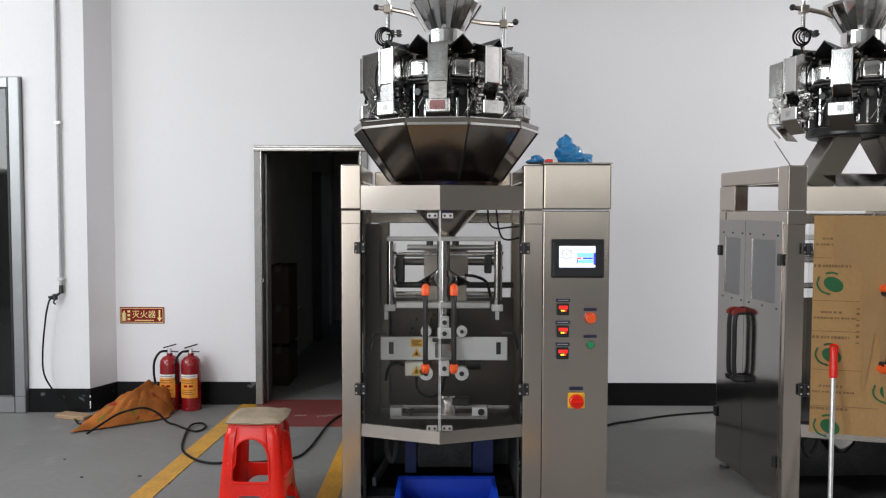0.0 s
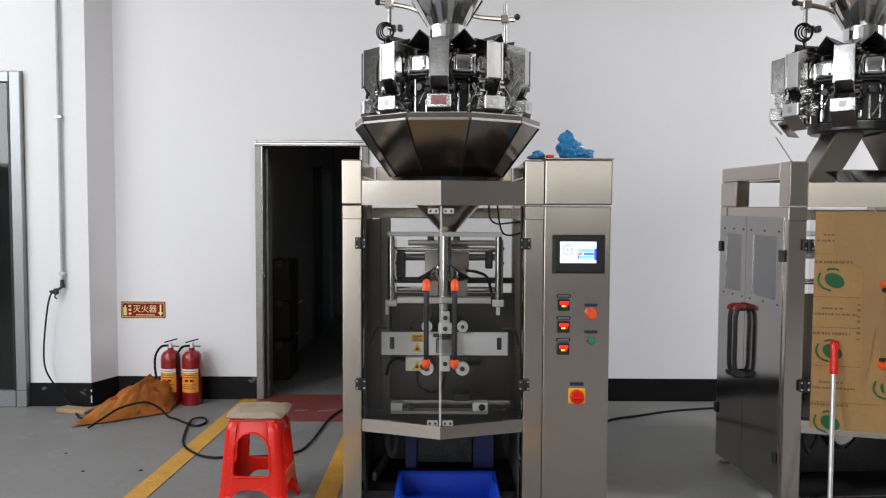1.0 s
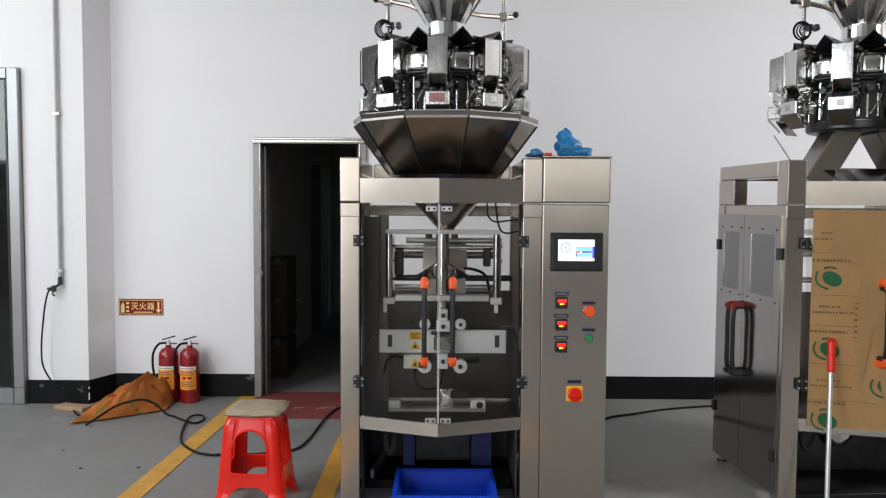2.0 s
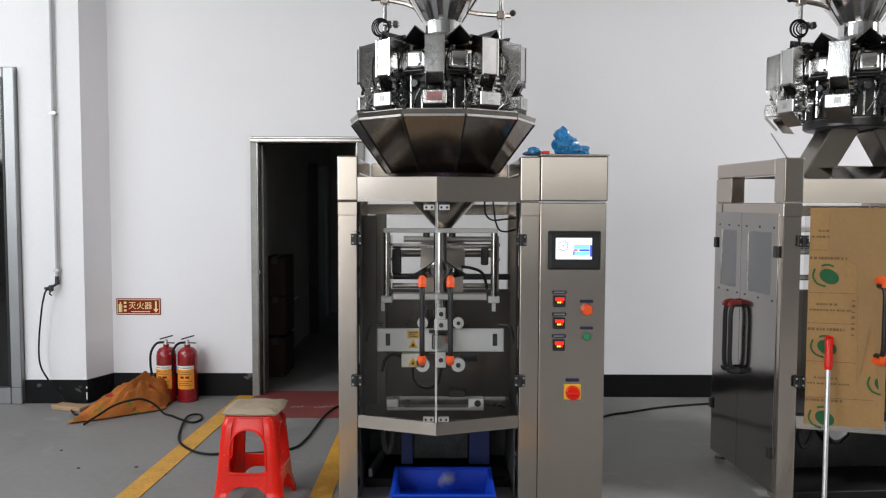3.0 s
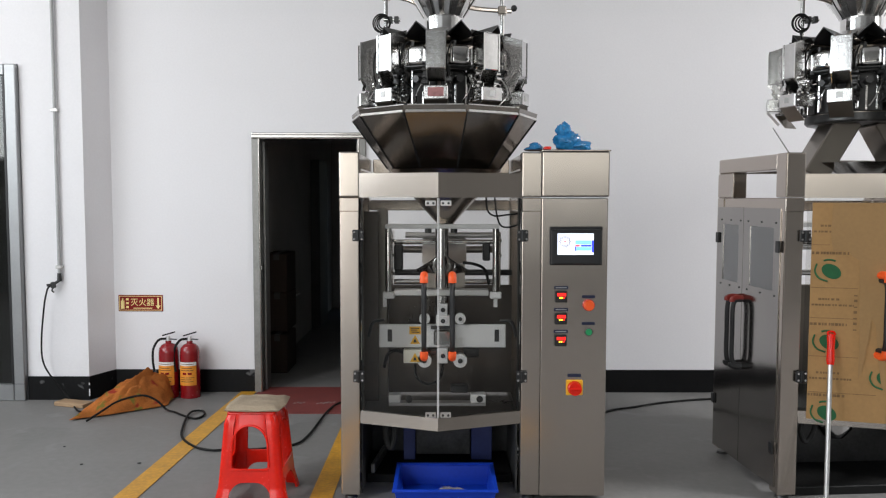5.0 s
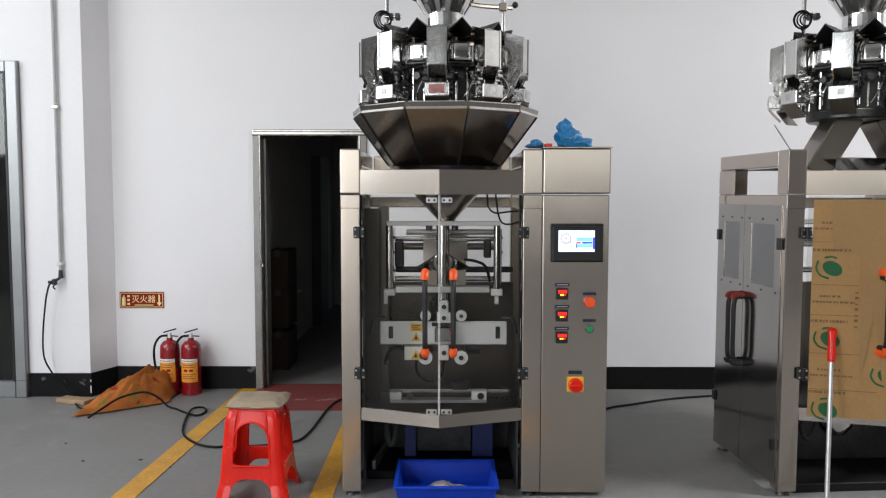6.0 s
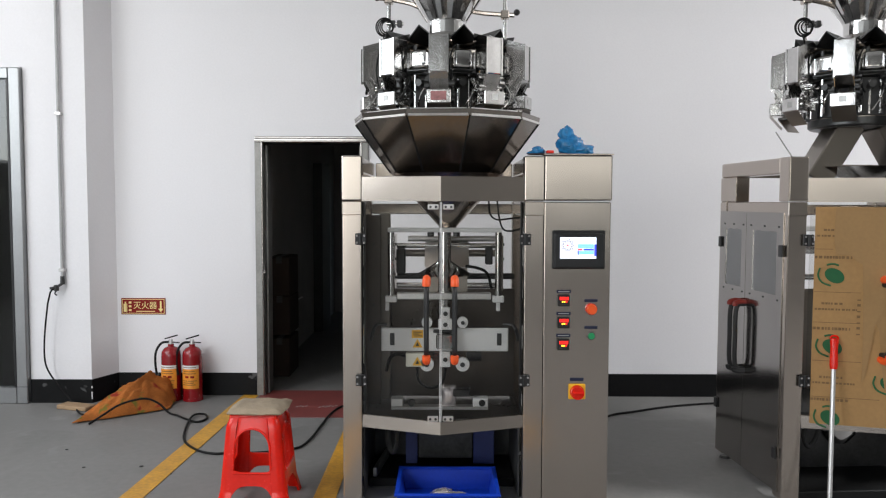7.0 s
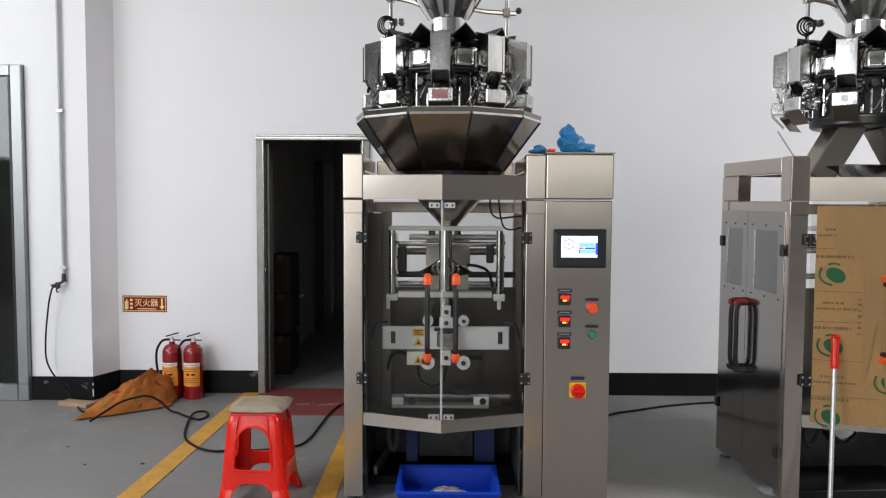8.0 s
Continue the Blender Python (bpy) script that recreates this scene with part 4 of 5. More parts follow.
        hose(arm, [(s * 0.36, -0.01, z + 0.012 * (s < 0)), (s * 0.30, -0.005, z + 0.005), (s * 0.20, 0, z - 0.015 + 0.03 * (s > 0)), (s * 0.14, 0, z - 0.04 + 0.065 * (s > 0))], 0.013, 8, 4)
        ar = part("clamp_arm", arm, STEELH, p, "steel clamping arm")
        part("clamp_block", box(B(), s * 0.310 - 0.022, s * 0.310 + 0.022, -0.03, 0.02, z - 0.018, z + 0.024, 0.004), STEELH, p)
        part("knob", ball(B(), (s * 0.372, -0.012, z + 0.014), 0.017), BLACK, p, "black clamp knob")
    p = B()
    for i, (rr, dx) in enumerate(((0.042, 0.0), (0.036, 0.006), (0.046, -0.004), (0.03, 0.012))):
        hose(p, [(-0.325 + dx + rr * math.cos(q * math.pi / 5), -0.02 - 0.005 * i, 2.44 + 1.05 * rr * math.sin(q * math.pi / 5)) for q in range(11)], 0.0042, 6, 3)
    hose(p, [(-0.335, -0.03, 2.40), (-0.33, -0.05, 2.35), (-0.36, -0.10, 2.27), (-0.36, -0.12, 2.17)], 0.004, 6, 5)
    part("cable_coil", p, RUBBER, w, "coil of thin black cable")
    c = part("cross_clamp", rod(B(), (-0.32, -0.015, 2.462), (-0.23, -0.015, 2.458), 0.008), MIRROR, w, "small steel cross clamp")
    for x in (-0.285, -0.25):
        part("clamp_nut", box(B(), x - 0.012, x + 0.012, -0.032, 0.004, 2.442, 2.476, 0.003), CAST, c)
    return w, gates, weigh_gates


# ---- second machine ----


def second_machine():
    m = thing("packing_machine", "brushed steel packing machine with brown paper still on its front door", "packing machine", pose(2.1665, FRONT + 0.0384, 0, 0, 0, 4.5))
    machine_frame(m, 0.79, 0.20)
    part("control_column", box(B(), 0.5015, 0.829, 0.004, 0.70, 0.05, 1.513, 0.007), STEEL, m)
    part("column_cover", box(B(), 0.5025, 0.833, -0.002, 0.71, 1.519, 1.741, 0.008), STEELH, m)
    # side doors with windows
    for y0, y1, wy0, wy1 in ((0.038, 0.434, 0.10, 0.36), (0.438, 0.768, 0.492, 0.69)):
        d = B()
        x0, x1 = -0.495, -0.4915
        wz0, wz1 = 1.047, 1.366
        ys, zs = (y0, wy0, wy1, y1), (0.055, wz0, wz1, 1.462)
        grid = [[d.verts.new((x0, y, z)) for z in zs] for y in ys]
        ring = [d.faces.new((grid[i][j], grid[i + 1][j], grid[i + 1][j + 1], grid[i][j + 1])) for i in range(3) for j in range(3) if (i, j) != (1, 1)]
        for g in bmesh.ops.extrude_face_region(d, geom=ring)["geom"]:
            if isinstance(g, bmesh.types.BMVert):
                g.co.x = x1
        door = part("side_door", d, SIDESTEEL, m, "dull steel side door with a small window")
        p = part("window_pane", box(B(), x1, x1 + 0.004, wy0 - 0.02, wy1 + 0.02, wz0 - 0.02, wz1 + 0.02), SIDEPANE, door, "hazy window pane")
        p.visible_shadow = False
        for yy in (wy0 - 0.02, (wy0 + wy1) / 2, wy1 + 0.02):
            for zz in (wz0 - 0.025, wz1 + 0.025):
                part("rivet", rod(B(), (x0 - 0.003, yy, zz), (x0, yy, zz), 0.005, n=8), CAST, door)
        # handle of this door
        yy = 0.425 if y0 < 0.2 else 0.492
        h = part("handle", hose(B(), [(x0, yy, 0.60), (x0 - 0.05, yy, 0.62), (x0 - 0.055, yy, 0.78), (x0 - 0.05, yy, 0.94), (x0, yy, 0.96)], 0.0125, 10, 5), BLACK, door, "black bar handle with red ends")
        for z, s in ((0.585, 1), (0.975, -1)):
            part("end_cap", hose(B(), [(x0 + 0.003, yy, z + s * 0.006), (x0 - 0.03, yy, z + s * 0.004), (x0 - 0.057, yy, z + s * 0.012), (x0 - 0.0585, yy, z + s * 0.026)], 0.0142, 10, 5), HANDLERED if s < 0 else BLACK, h, "dark red end cap" if s < 0 else "black end cap")
    for y, z in ((0.752, 1.285), (0.046, 1.272), (0.767, 0.331), (0.060, 0.25)):
        part("latch", box(B(), -0.506, -0.4955, y - 0.018, y + 0.018, z - 0.03, z + 0.03, 0.003), BLACK, m, "small black door latch")
    part("bottom_rail", box(B(), -0.486, -0.44, 0.092, 0.698, 0.062, 0.098, 0.003), STEELH, m)
    # clear front door, papered
    d = B()
    plate(d, [(-0.378, 0.004, 0.455), (-0.008, -0.132, 0.455), (-0.008, -0.132, 1.513), (-0.378, 0.004, 1.513)], 0.006)
    door = part("clear_door", d, ACRYLIC, m, "clear acrylic door leaf covered with brown paper")
    door.visible_shadow = False
    d2 = B()
    plate(d2, [(0.39, 0.004, 0.455), (-0.002, -0.132, 0.455), (-0.002, -0.132, 1.513), (0.39, 0.004, 1.513)], -0.006)
    part("clear_door", d2, ACRYLIC, m).visible_shadow = False
    handle(door, -0.068, -0.118, 0.748, 1.150)
    for z in (1.329, 0.630):
        hinge(m, -0.392, -0.005, z)
    ang = math.atan2(-0.136, 0.370)
    pm = Matrix.Translation((-0.378, 0.0005, 0)) @ Matrix.Rotation(ang, 4, "Z")
    paper = part("paper_sheet", box(B(), 0.022, 0.378, -0.0075, -0.005, 0.42, 1.492), KRAFT, door, "brown protective paper on the door", pm)
    flap = B()
    outline = [(0.112, 1.492), (0.376, 1.492), (0.376, 0.56), (0.352, 0.60), (0.335, 0.72), (0.318, 0.90), (0.300, 0.93), (0.285, 0.80), (0.262, 0.66), (0.248, 0.64), (0.250, 0.80), (0.244, 1.02), (0.238, 1.215), (0.205, 1.232), (0.190, 1.258), (0.118, 1.258), (0.108, 1.34)]
    plate(flap, [(u, -0.0105 - 0.002 * (q % 2), z) for q, (u, z) in enumerate(outline)], 0.0015)
    part("paper_fold", flap, mat("kraft_paper_back", (0.35, 0.205, 0.082), 0.7, vary=0.08, scale=4, bump=0.1), paper, "torn upper layer of brown paper")
    rng = random.Random(44)

    def print_row(x0, x1, z, h):
        """A row of short unreadable marks."""
        x = x0
        while x < x1:
            w = rng.choice((0.008, 0.011, 0.014))
            part("print_bar", box(B(), x, min(x + w, x1 + 0.004), -0.0084, -0.0073, z, z + h), KRAFTDARK, paper)
            x += w + rng.choice((0.003, 0.004, 0.008))

    for x, z in ((0.092, 1.165), (0.092, 0.815), (0.092, 0.462), (0.352, 0.645)):
        lg = B()
        outer = [(x + 0.022 + 0.044 * math.cos(q * math.pi / 12), z - 0.008 + 0.036 * math.sin(q * math.pi / 12) - 0.010 * math.cos(q * math.pi / 12)) for q in range(24)]
        plate(lg, [(px, -0.0088, pz) for px, pz in outer if x < 0.3 or px < 0.377], 0.0012)
        for rr, q0, q1 in ((0.064, 150, 265), (0.055, 60, 118)):
            if x > 0.3 and q0 < 100:
                continue
            hose(lg, [(x + 0.012 + rr * math.cos(radians(q)), -0.0088, z + rr * 0.9 * math.sin(radians(q))) for q in (q0, q0 + (q1 - q0) / 3, q0 + 2 * (q1 - q0) / 3, q1)], 0.0045, 6, 4)
        part("round_print", lg, LOGO, paper, "green round printed mark")
        if x < 0.3:
            print_row(x - 0.068, x + 0.095, z + 0.075, 0.013)
    for z in (1.375, 1.015, 0.650):
        print_row(0.060, 0.160 if z < 1.2 else 0.105, z, 0.010)
        print_row(0.030, 0.215 if z < 1.2 else 0.105, z - 0.028, 0.009)
    # fold lines across the sheet
    for z, x1 in ((1.285, 0.105), (1.075, 0.235), (0.925, 0.235), (0.735, 0.245), (0.555, 0.33)):
        part("crease", box(B(), 0.024, x1, -0.0082, -0.0073, z, z + 0.0025), KRAFTDARK, paper)
    for k in range(7):
        part("pen_bar", box(B(), 0.219, 0.234, -0.0092, -0.0074, 0.870 + 0.028 * k, 0.876 + 0.028 * k + 0.006 * (k % 2)), KRAFTDARK, paper, "stroke of pencil writing")
    # dark inside
    part("back_panel", box(B(), -0.41, 0.41, 0.60, 0.61, 0.40, 1.02), PANEL, m)
    part("lower_back_panel", box(B(), -0.41, 0.41, 0.66, 0.67, 0.08, 0.38), GREYDARK, m)
    for x0, x1, y, z, r in ((-0.25, 0.33, 0.46, 1.285, 0.018), (-0.22, 0.32, 0.55, 1.245, 0.022), (-0.25, 0.40, 0.50, 1.10, 0.017)):
        part("roller", rod(B(), (x0, y, z), (x1, y, z), r, n=16), MIRROR, m)
    part("forming_frame", box(B(), -0.285, 0.305, 0.24, 0.29, 1.363, 1.392, 0.004), WHITEALU, m)
    # deck and back plate added black to give the foot opening its shade
    part("belt_deck", box(B(), -0.385, 0.385, 0.05, 0.64, 0.0, 0.045, 0.004), RUBBER, m, "black sheet added to darken the floor inside the machine foot")
    part("inner_screen", box(B(), -0.39, 0.39, 0.40, 0.41, 0.05, 0.43, 0.003), CAST, m, "dark plate added for the shade behind the foot opening")
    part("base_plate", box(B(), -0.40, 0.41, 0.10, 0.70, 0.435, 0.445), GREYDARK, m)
    part("outlet_bowl", lathe(B(), (-0.10, 0.18, 0), [(0.0, 0.26), (0.05, 0.265), (0.10, 0.33), (0.12, 0.40), (0.11, 0.40), (0.09, 0.33), (0.0, 0.275)], 28), MIRROR, m, "small steel outlet bowl under the door")
    part("guard_wire", rod(B(), (-0.505, 0.12, 1.865), (-0.425, 0.10, 1.737), 0.003, n=8), MIRROR, m, "thin steel guard wire")
    part("hose_loop", hose(B(), [(-0.30, 0.10, 0.39), (-0.33, 0.09, 0.33), (-0.31, 0.08, 0.27), (-0.27, 0.09, 0.30), (-0.24, 0.1, 0.37)], 0.012), RUBBER, m)
    return m


# ---- loose things ----


def fire_extinguisher():
    e = thing("fire_extinguisher", "red fire extinguisher with orange label standing on the floor", "fire extinguisher", pose(-2.085, 5.95, 0), "fire extinguishers")
    part("tank", lathe(B(), (0, 0, 0), [(0.0, 0.004), (0.070, 0.0), (0.073, 0.012), (0.073, 0.34), (0.068, 0.375), (0.05, 0.40), (0.022, 0.412), (0.022, 0.43), (0.0, 0.43)], 28), REDTANK, e)
    lab = B()
    n = 14
    for z0, z1, mm in ((0.10, 0.25, LABELGOLD), (0.25, 0.277, LABELWHITE)):
        lab = B()
        for k in range(n):
            a0, a1 = [(-1.15 + 2.0 * (k + q) / n) for q in (0, 1)]
            r = 0.0742
            f = [lab.verts.new((r * math.sin(a), -r * math.cos(a), z)) for a, z in ((a0, z0), (a1, z0), (a1, z1), (a0, z1))]
            lab.faces.new(f)
        bmesh.ops.remove_doubles(lab, verts=lab.verts, dist=0.0005)
        part("label", lab, mm, e, "orange printed label" if mm is LABELGOLD else "white printed label band")
    for k, (z, a0, a1, mm) in enumerate(((0.262, -0.95, 0.55, LABELPRINT), (0.232, -0.8, 0.4, LABELPRINT), (0.215, -0.95, 0.5, LABELPRINT), (0.19, -0.6, -0.2, REDTANK), (0.19, -0.05, 0.35, REDTANK), (0.16, -0.95, 0.6, LABELPRINT), (0.145, -0.95, 0.3, LABELPRINT), (0.13, -0.95, 0.5, LABELPRINT))):
        bar = B()
        pts = [a0 + (a1 - a0) * q / 6 for q in range(7)]
        hh = 0.016 if mm is REDTANK else 0.005
        rows = [[bar.verts.new((0.0747 * math.sin(q), -0.0747 * math.cos(q), zz)) for q in pts] for zz in (z - hh / 2, z + hh / 2)]
        for q in range(6):
            bar.faces.new((rows[0][q], rows[0][q + 1], rows[1][q + 1], rows[1][q]))
        part("label_print", bar, mm, e)
    v = part("valve", rod(B(), (0, 0, 0.425), (0, 0, 0.465), 0.018, 0.014, 14), ALU, e, "metal valve head")
    part("lever", box(B(), -0.015, 0.085, -0.010, 0.010, 0.0, 0.009, 0.002), RUBBER, v, "black squeeze lever", pose(-0.03, 0, 0.468, 0, -16, 0))
    part("carry_handle", box(B(), -0.015, 0.075, -0.010, 0.010, 0.0, 0.007, 0.002), BLACK, v, "", pose(-0.01, 0, 0.440, 0, 4, 0))
    part("hose", hose(B(), [(-0.015, 0, 0.445), (-0.07, -0.01, 0.435), (-0.108, -0.02, 0.37), (-0.112, -0.025, 0.28), (-0.10, -0.03, 0.2)], 0.009), RUBBER, e, "black rubber hose")
    part("base_ring", lathe(B(), (0, 0, 0), [(0.0735, 0.0), (0.0755, 0.002), (0.0755, 0.02), (0.0735, 0.022)], 28), REDTANK, e)
    copy_thing(e, pose(-1.922, 5.945, 0, 0, 0, 6))


def stool():
    at_floor = pose(-0.945, 3.955, 0, 0, 0, -1)
    s = thing("plastic_stool", "tall red plastic stool with arched openings in its sides", "stool", at_floor)
    top, bot, zt = 0.130, 0.169, 0.448

    def half(z):
        return bot + (top - bot) * z / zt + 0.014 * max(0.0, 1 - z / 0.09) - 0.012 * max(0.0, (z - 0.40) / 0.05)

    gap = 0.60
    corner = [(gap, -1.0), (0.72, -1.0), (0.80, -1.012), (0.90, -0.985), (0.965, -0.93), (0.995, -0.84), (1.012, -0.76), (1.0, -0.70), (1.0, -gap)]
    for k in range(4):
        r = Matrix.Rotation(k * math.pi / 2, 4, "Z")
        leg = B()
        rings = []
        for z in (0.0, 0.02, 0.085, 0.088, 0.15, 0.30, 0.40, 0.425, 0.448):
            h = half(z)
            outer = [r @ Vector((x * h, y * h, z)) for x, y in corner]
            inner = [r @ Vector((x * h if i == 0 else x * (h - 0.013), y * h if i == len(corner) - 1 else y * (h - 0.013), z)) for i, (x, y) in enumerate(corner)]
            rings.append([leg.verts.new(q) for q in outer + inner[::-1]])
        for a, b in zip(rings, rings[1:]):
            n = len(a)
            for q in range(n):
                leg.faces.new((a[q], a[(q + 1) % n], b[(q + 1) % n], b[q]))
        leg.faces.new(rings[0][::-1])
        leg.faces.new(rings[-1])
        part("leg", leg, RED, s, "tapered red stool leg")

        def at(u, z):
            h = half(z)
            return (u * h, -h, z)
        n = 18
        arc = [(-gap * math.cos(math.pi * q / n), 0.292 + 0.100 * math.sin(math.pi * q / n) ** 0.85) for q in range(n + 1)]
        part("arch", strip(B(), [at(u, z) for u, z in arc], [at(u, 0.446) for u, z in arc], 0.012, r), RED, s)
        lip = B()
        hose(lip, [r @ (Vector(at(u * 1.03, z + 0.004)) + Vector((0, -0.001, 0))) for u, z in [(-gap, 0.19), (-gap, 0.25)] + arc + [(gap, 0.25), (gap, 0.19)]], 0.0055, 7, 2)
        part("arch_lip", lip, RED, s, "rounded lip of the arched opening")
        us = [-gap + 2 * gap * q / 14 for q in range(15)]
        part("stretcher", strip(B(), [at(u, 0.118 - 0.05 * (abs(u) / gap) ** 4) for u in us], [at(u, 0.182 + 0.012 * (abs(u) / gap) ** 6) for u in us], 0.012, r), RED, s)
        part("stretcher_lip", hose(B(), [r @ Vector(at(u, 0.180)) for u in us], 0.006, 7, 1), RED, s)
    part("rim", box(B(), -0.119, 0.119, -0.119, 0.119, 0.436, 0.463, 0.012, seg=3), RED, s, "rounded red seat rim")
    c = B()
    bmesh.ops.create_grid(c, x_segments=30, y_segments=30, size=0.148)
    for v in c.verts:
        e = max(abs(v.co.x), abs(v.co.y)) / 0.148
        p = v.co.copy()
        v.co.z = 0.489 - 0.018 * max(0, e - 0.62) ** 2 / 0.144 + 0.005 * noise.noise(p * 14) + 0.003 * noise.noise(p * 40)
        k = 1 - 0.10 * (abs(p.x) * abs(p.y)) / 0.0256
        v.co.x *= k
        v.co.y *= k
    ext = bmesh.ops.extrude_face_region(c, geom=list(c.faces))
    for v in ext["geom"]:
        if isinstance(v, bmesh.types.BMVert):
            v.co.z = 0.4635
            v.co.x *= 0.97
            v.co.y *= 0.97
    cu = solid("cushion", c, CUSHION, "worn beige cloth cushion lying on the red stool", "cushion")
    cu.matrix_basis = at_floor @ pose(0.006, 0.008, 0)


def crate():
    c = thing("crate", "shallow blue plastic crate on the floor under the machine", "crate", pose(0.012, 3.90, 0))
    h, t = 0.11, 0.006
    bx, by, tx, ty = 0.225, 0.175, 0.243, 0.195
    part("bottom", box(B(), -bx, bx, -by, by, 0.0, 0.008), BLUE, c)
    for s in (-1, 1):
        part("long_side", plate(B(), [(-bx, s * by, 0.004), (bx, s * by, 0.004), (tx, s * ty, h), (-tx, s * ty, h)], t * s), BLUE, c)
        part("short_side", plate(B(), [(s * bx, -by, 0.004), (s * bx, by, 0.004), (s * tx, ty, h), (s * tx, -ty, h)], -t * s), BLUE, c)
        part("rim", box(B(), -tx - 0.012, tx + 0.012, s * ty - 0.011, s * ty + 0.011, h - 0.004, h + 0.008, 0.003), BLUE, c)
        part("rim", box(B(), s * tx - 0.011, s * tx + 0.011, -ty + 0.012, ty - 0.012, h - 0.004, h + 0.008, 0.003), BLUE, c)


def sack():
    b = B()
    bmesh.ops.create_grid(b, x_segments=60, y_segments=36, size=1)
    for v in b.verts:
        u, w = (v.co.x + 1) / 2, (v.co.y + 1) / 2
        # a sheet slumped from a heap against the tanks down to a pointed corner on the floor
        x = -2.53 + 0.53 * u + (0.04 - 0.10 * u + 0.20 * u * (1 - u)) * w + 0.025 * noise.noise(Vector((u * 3, w * 3, 7)))
        y = 5.27 + 0.30 * u + 0.10 * u * u + (0.10 + 0.30 * u ** 0.5) * w
        heap = math.exp(-((u - 0.66) / 0.36) ** 2) * math.exp(-((w - 0.72) / 0.42) ** 2)
        folds = abs(noise.noise(Vector((u * 3.2 + 0.6 * w, w * 2.6, 3)))) + 0.45 * abs(noise.noise(Vector((u * 8, w * 7, 5)))) + 0.2 * abs(noise.noise(Vector((u * 19, w * 15, 2))))
        z = 0.012 + 0.130 * heap + 0.085 * folds * (0.40 + heap) + 0.085 * math.sin(math.pi * u) * math.sin(math.pi * w)
        edge = min(u, 1 - u, w, 1 - w)
        z = 0.006 + (z - 0.006) * min(1, edge * 9 + 0.12)
        v.co = Vector((x, min(y, 6.06), z))
    ob = solid("sack", b, SACK, "crumpled orange woven sack lying on the floor by the wall", "sack")
    md = ob.modifiers.new("thickness", "SOLIDIFY")
    md.thickness, md.offset = 0.004, 1


def cables_and_clutter():
    p = thing("conduit", "grey conduit pipe fixed upright on the white pier", "pipe", pose(-2.826, COL_Y, 0))
    part("pipe", rod(B(), (-0.012, -0.022, 0.93), (-0.012, -0.022, 4.55), 0.012, n=14), GREYPIPE, p)
    for z in (1.0, 2.15, 3.4):
        part("clip", box(B(), -0.034, 0.010, -0.037, 0.0, z - 0.012, z + 0.012, 0.003), ALU, p)
    part("end_fitting", rod(B(), (-0.012, -0.024, 0.895), (-0.012, -0.024, 0.955), 0.017, 0.014, 12), CAST, p, "dark conduit end fitting")
    part("bracket", hose(B(), [(-0.006, -0.03, 0.905), (-0.03, -0.045, 0.885), (-0.06, -0.06, 0.872), (-0.085, -0.07, 0.868)], 0.010), CAST, p)
    part("clamp", box(B(), -0.062, -0.032, -0.065, -0.03, 0.845, 0.892, 0.006), CAST, p, "dark cable clamp")
    part("tie_end", hose(B(), [(-0.045, -0.05, 0.85), (-0.055, -0.055, 0.83), (-0.04, -0.055, 0.815)], 0.005), RUBBER, p)
    solid("hanging_cable", hose(B(), [(-2.875, 5.80, 0.868), (-2.895, 5.77, 0.852), (-2.908, 5.76, 0.80), (-2.925, 5.76, 0.713), (-2.948, 5.755, 0.481), (-2.943, 5.755, 0.311), (-2.885, 5.76, 0.19), (-2.81, 5.77, 0.09),
                                      (-2.74, 5.74, 0.015), (-2.66, 5.62, 0.009), (-2.575, 5.50, 0.009), (-2.50, 5.44, 0.02)], 0.0062), RUBBER, "black cable hanging from the conduit to the floor", "cable")
    solid("floor_cable", hose(B(), [(-2.40, 5.24, 0.010), (-2.34, 5.32, 0.05), (-2.27, 5.40, 0.095), (-2.19, 5.45, 0.118), (-2.10, 5.48, 0.125), (-2.02, 5.50, 0.085), (-1.95, 5.50, 0.02), (-1.88, 5.47, 0.009), (-1.80, 5.39, 0.009),
                                    (-1.69, 5.31, 0.009), (-1.655, 5.40, 0.009), (-1.70, 5.50, 0.012), (-1.762, 5.44, 0.016), (-1.725, 5.18, 0.009), (-1.64, 4.89, 0.009), (-1.50, 4.70, 0.009), (-1.38, 4.634, 0.009), (-1.297, 4.645, 0.009),
                                    (-1.10, 4.66, 0.009), (-0.91, 4.742, 0.009), (-0.855, 4.926, 0.009), (-0.833, 5.243, 0.009), (-0.813, 5.497, 0.012), (-0.762, 5.712, 0.012), (-0.65, 5.78, 0.012), (-0.3, 5.72, 0.009)], 0.0075, 8, 8),
          RUBBER, "long black cable looping across the floor", "cable")
    solid("floor_cable", hose(B(), [(0.85, 4.75, 0.009), (0.98, 5.25, 0.009), (1.167, 5.512, 0.009), (1.368, 5.618, 0.009), (1.653, 5.76, 0.009), (2.012, 5.859, 0.009), (2.3, 5.86, 0.009)], 0.0075), RUBBER, "black cable lying on the floor between the machines", "cable")
    solid("wood_block", box(B(), -0.13, 0.13, -0.055, 0.055, 0.0, 0.03, 0.005), WOOD, "short raw wooden batten on the floor", "wood").matrix_basis = pose(-2.69, 5.68, 0, 0, 0, -18)
    for x, y, q in ((-1.73, 4.42, 0.010), (-2.05, 4.40, 0.008), (-1.52, 4.30, 0.006), (-2.3, 4.72, 0.007)):
        solid("floor_crumb", ball(B(), (x, y, q * 0.4), q, 6, (1.3, 1.0, 0.45)), GREYDARK, "small dark crumb of dirt on the floor", "dirt", group="floor crumbs")
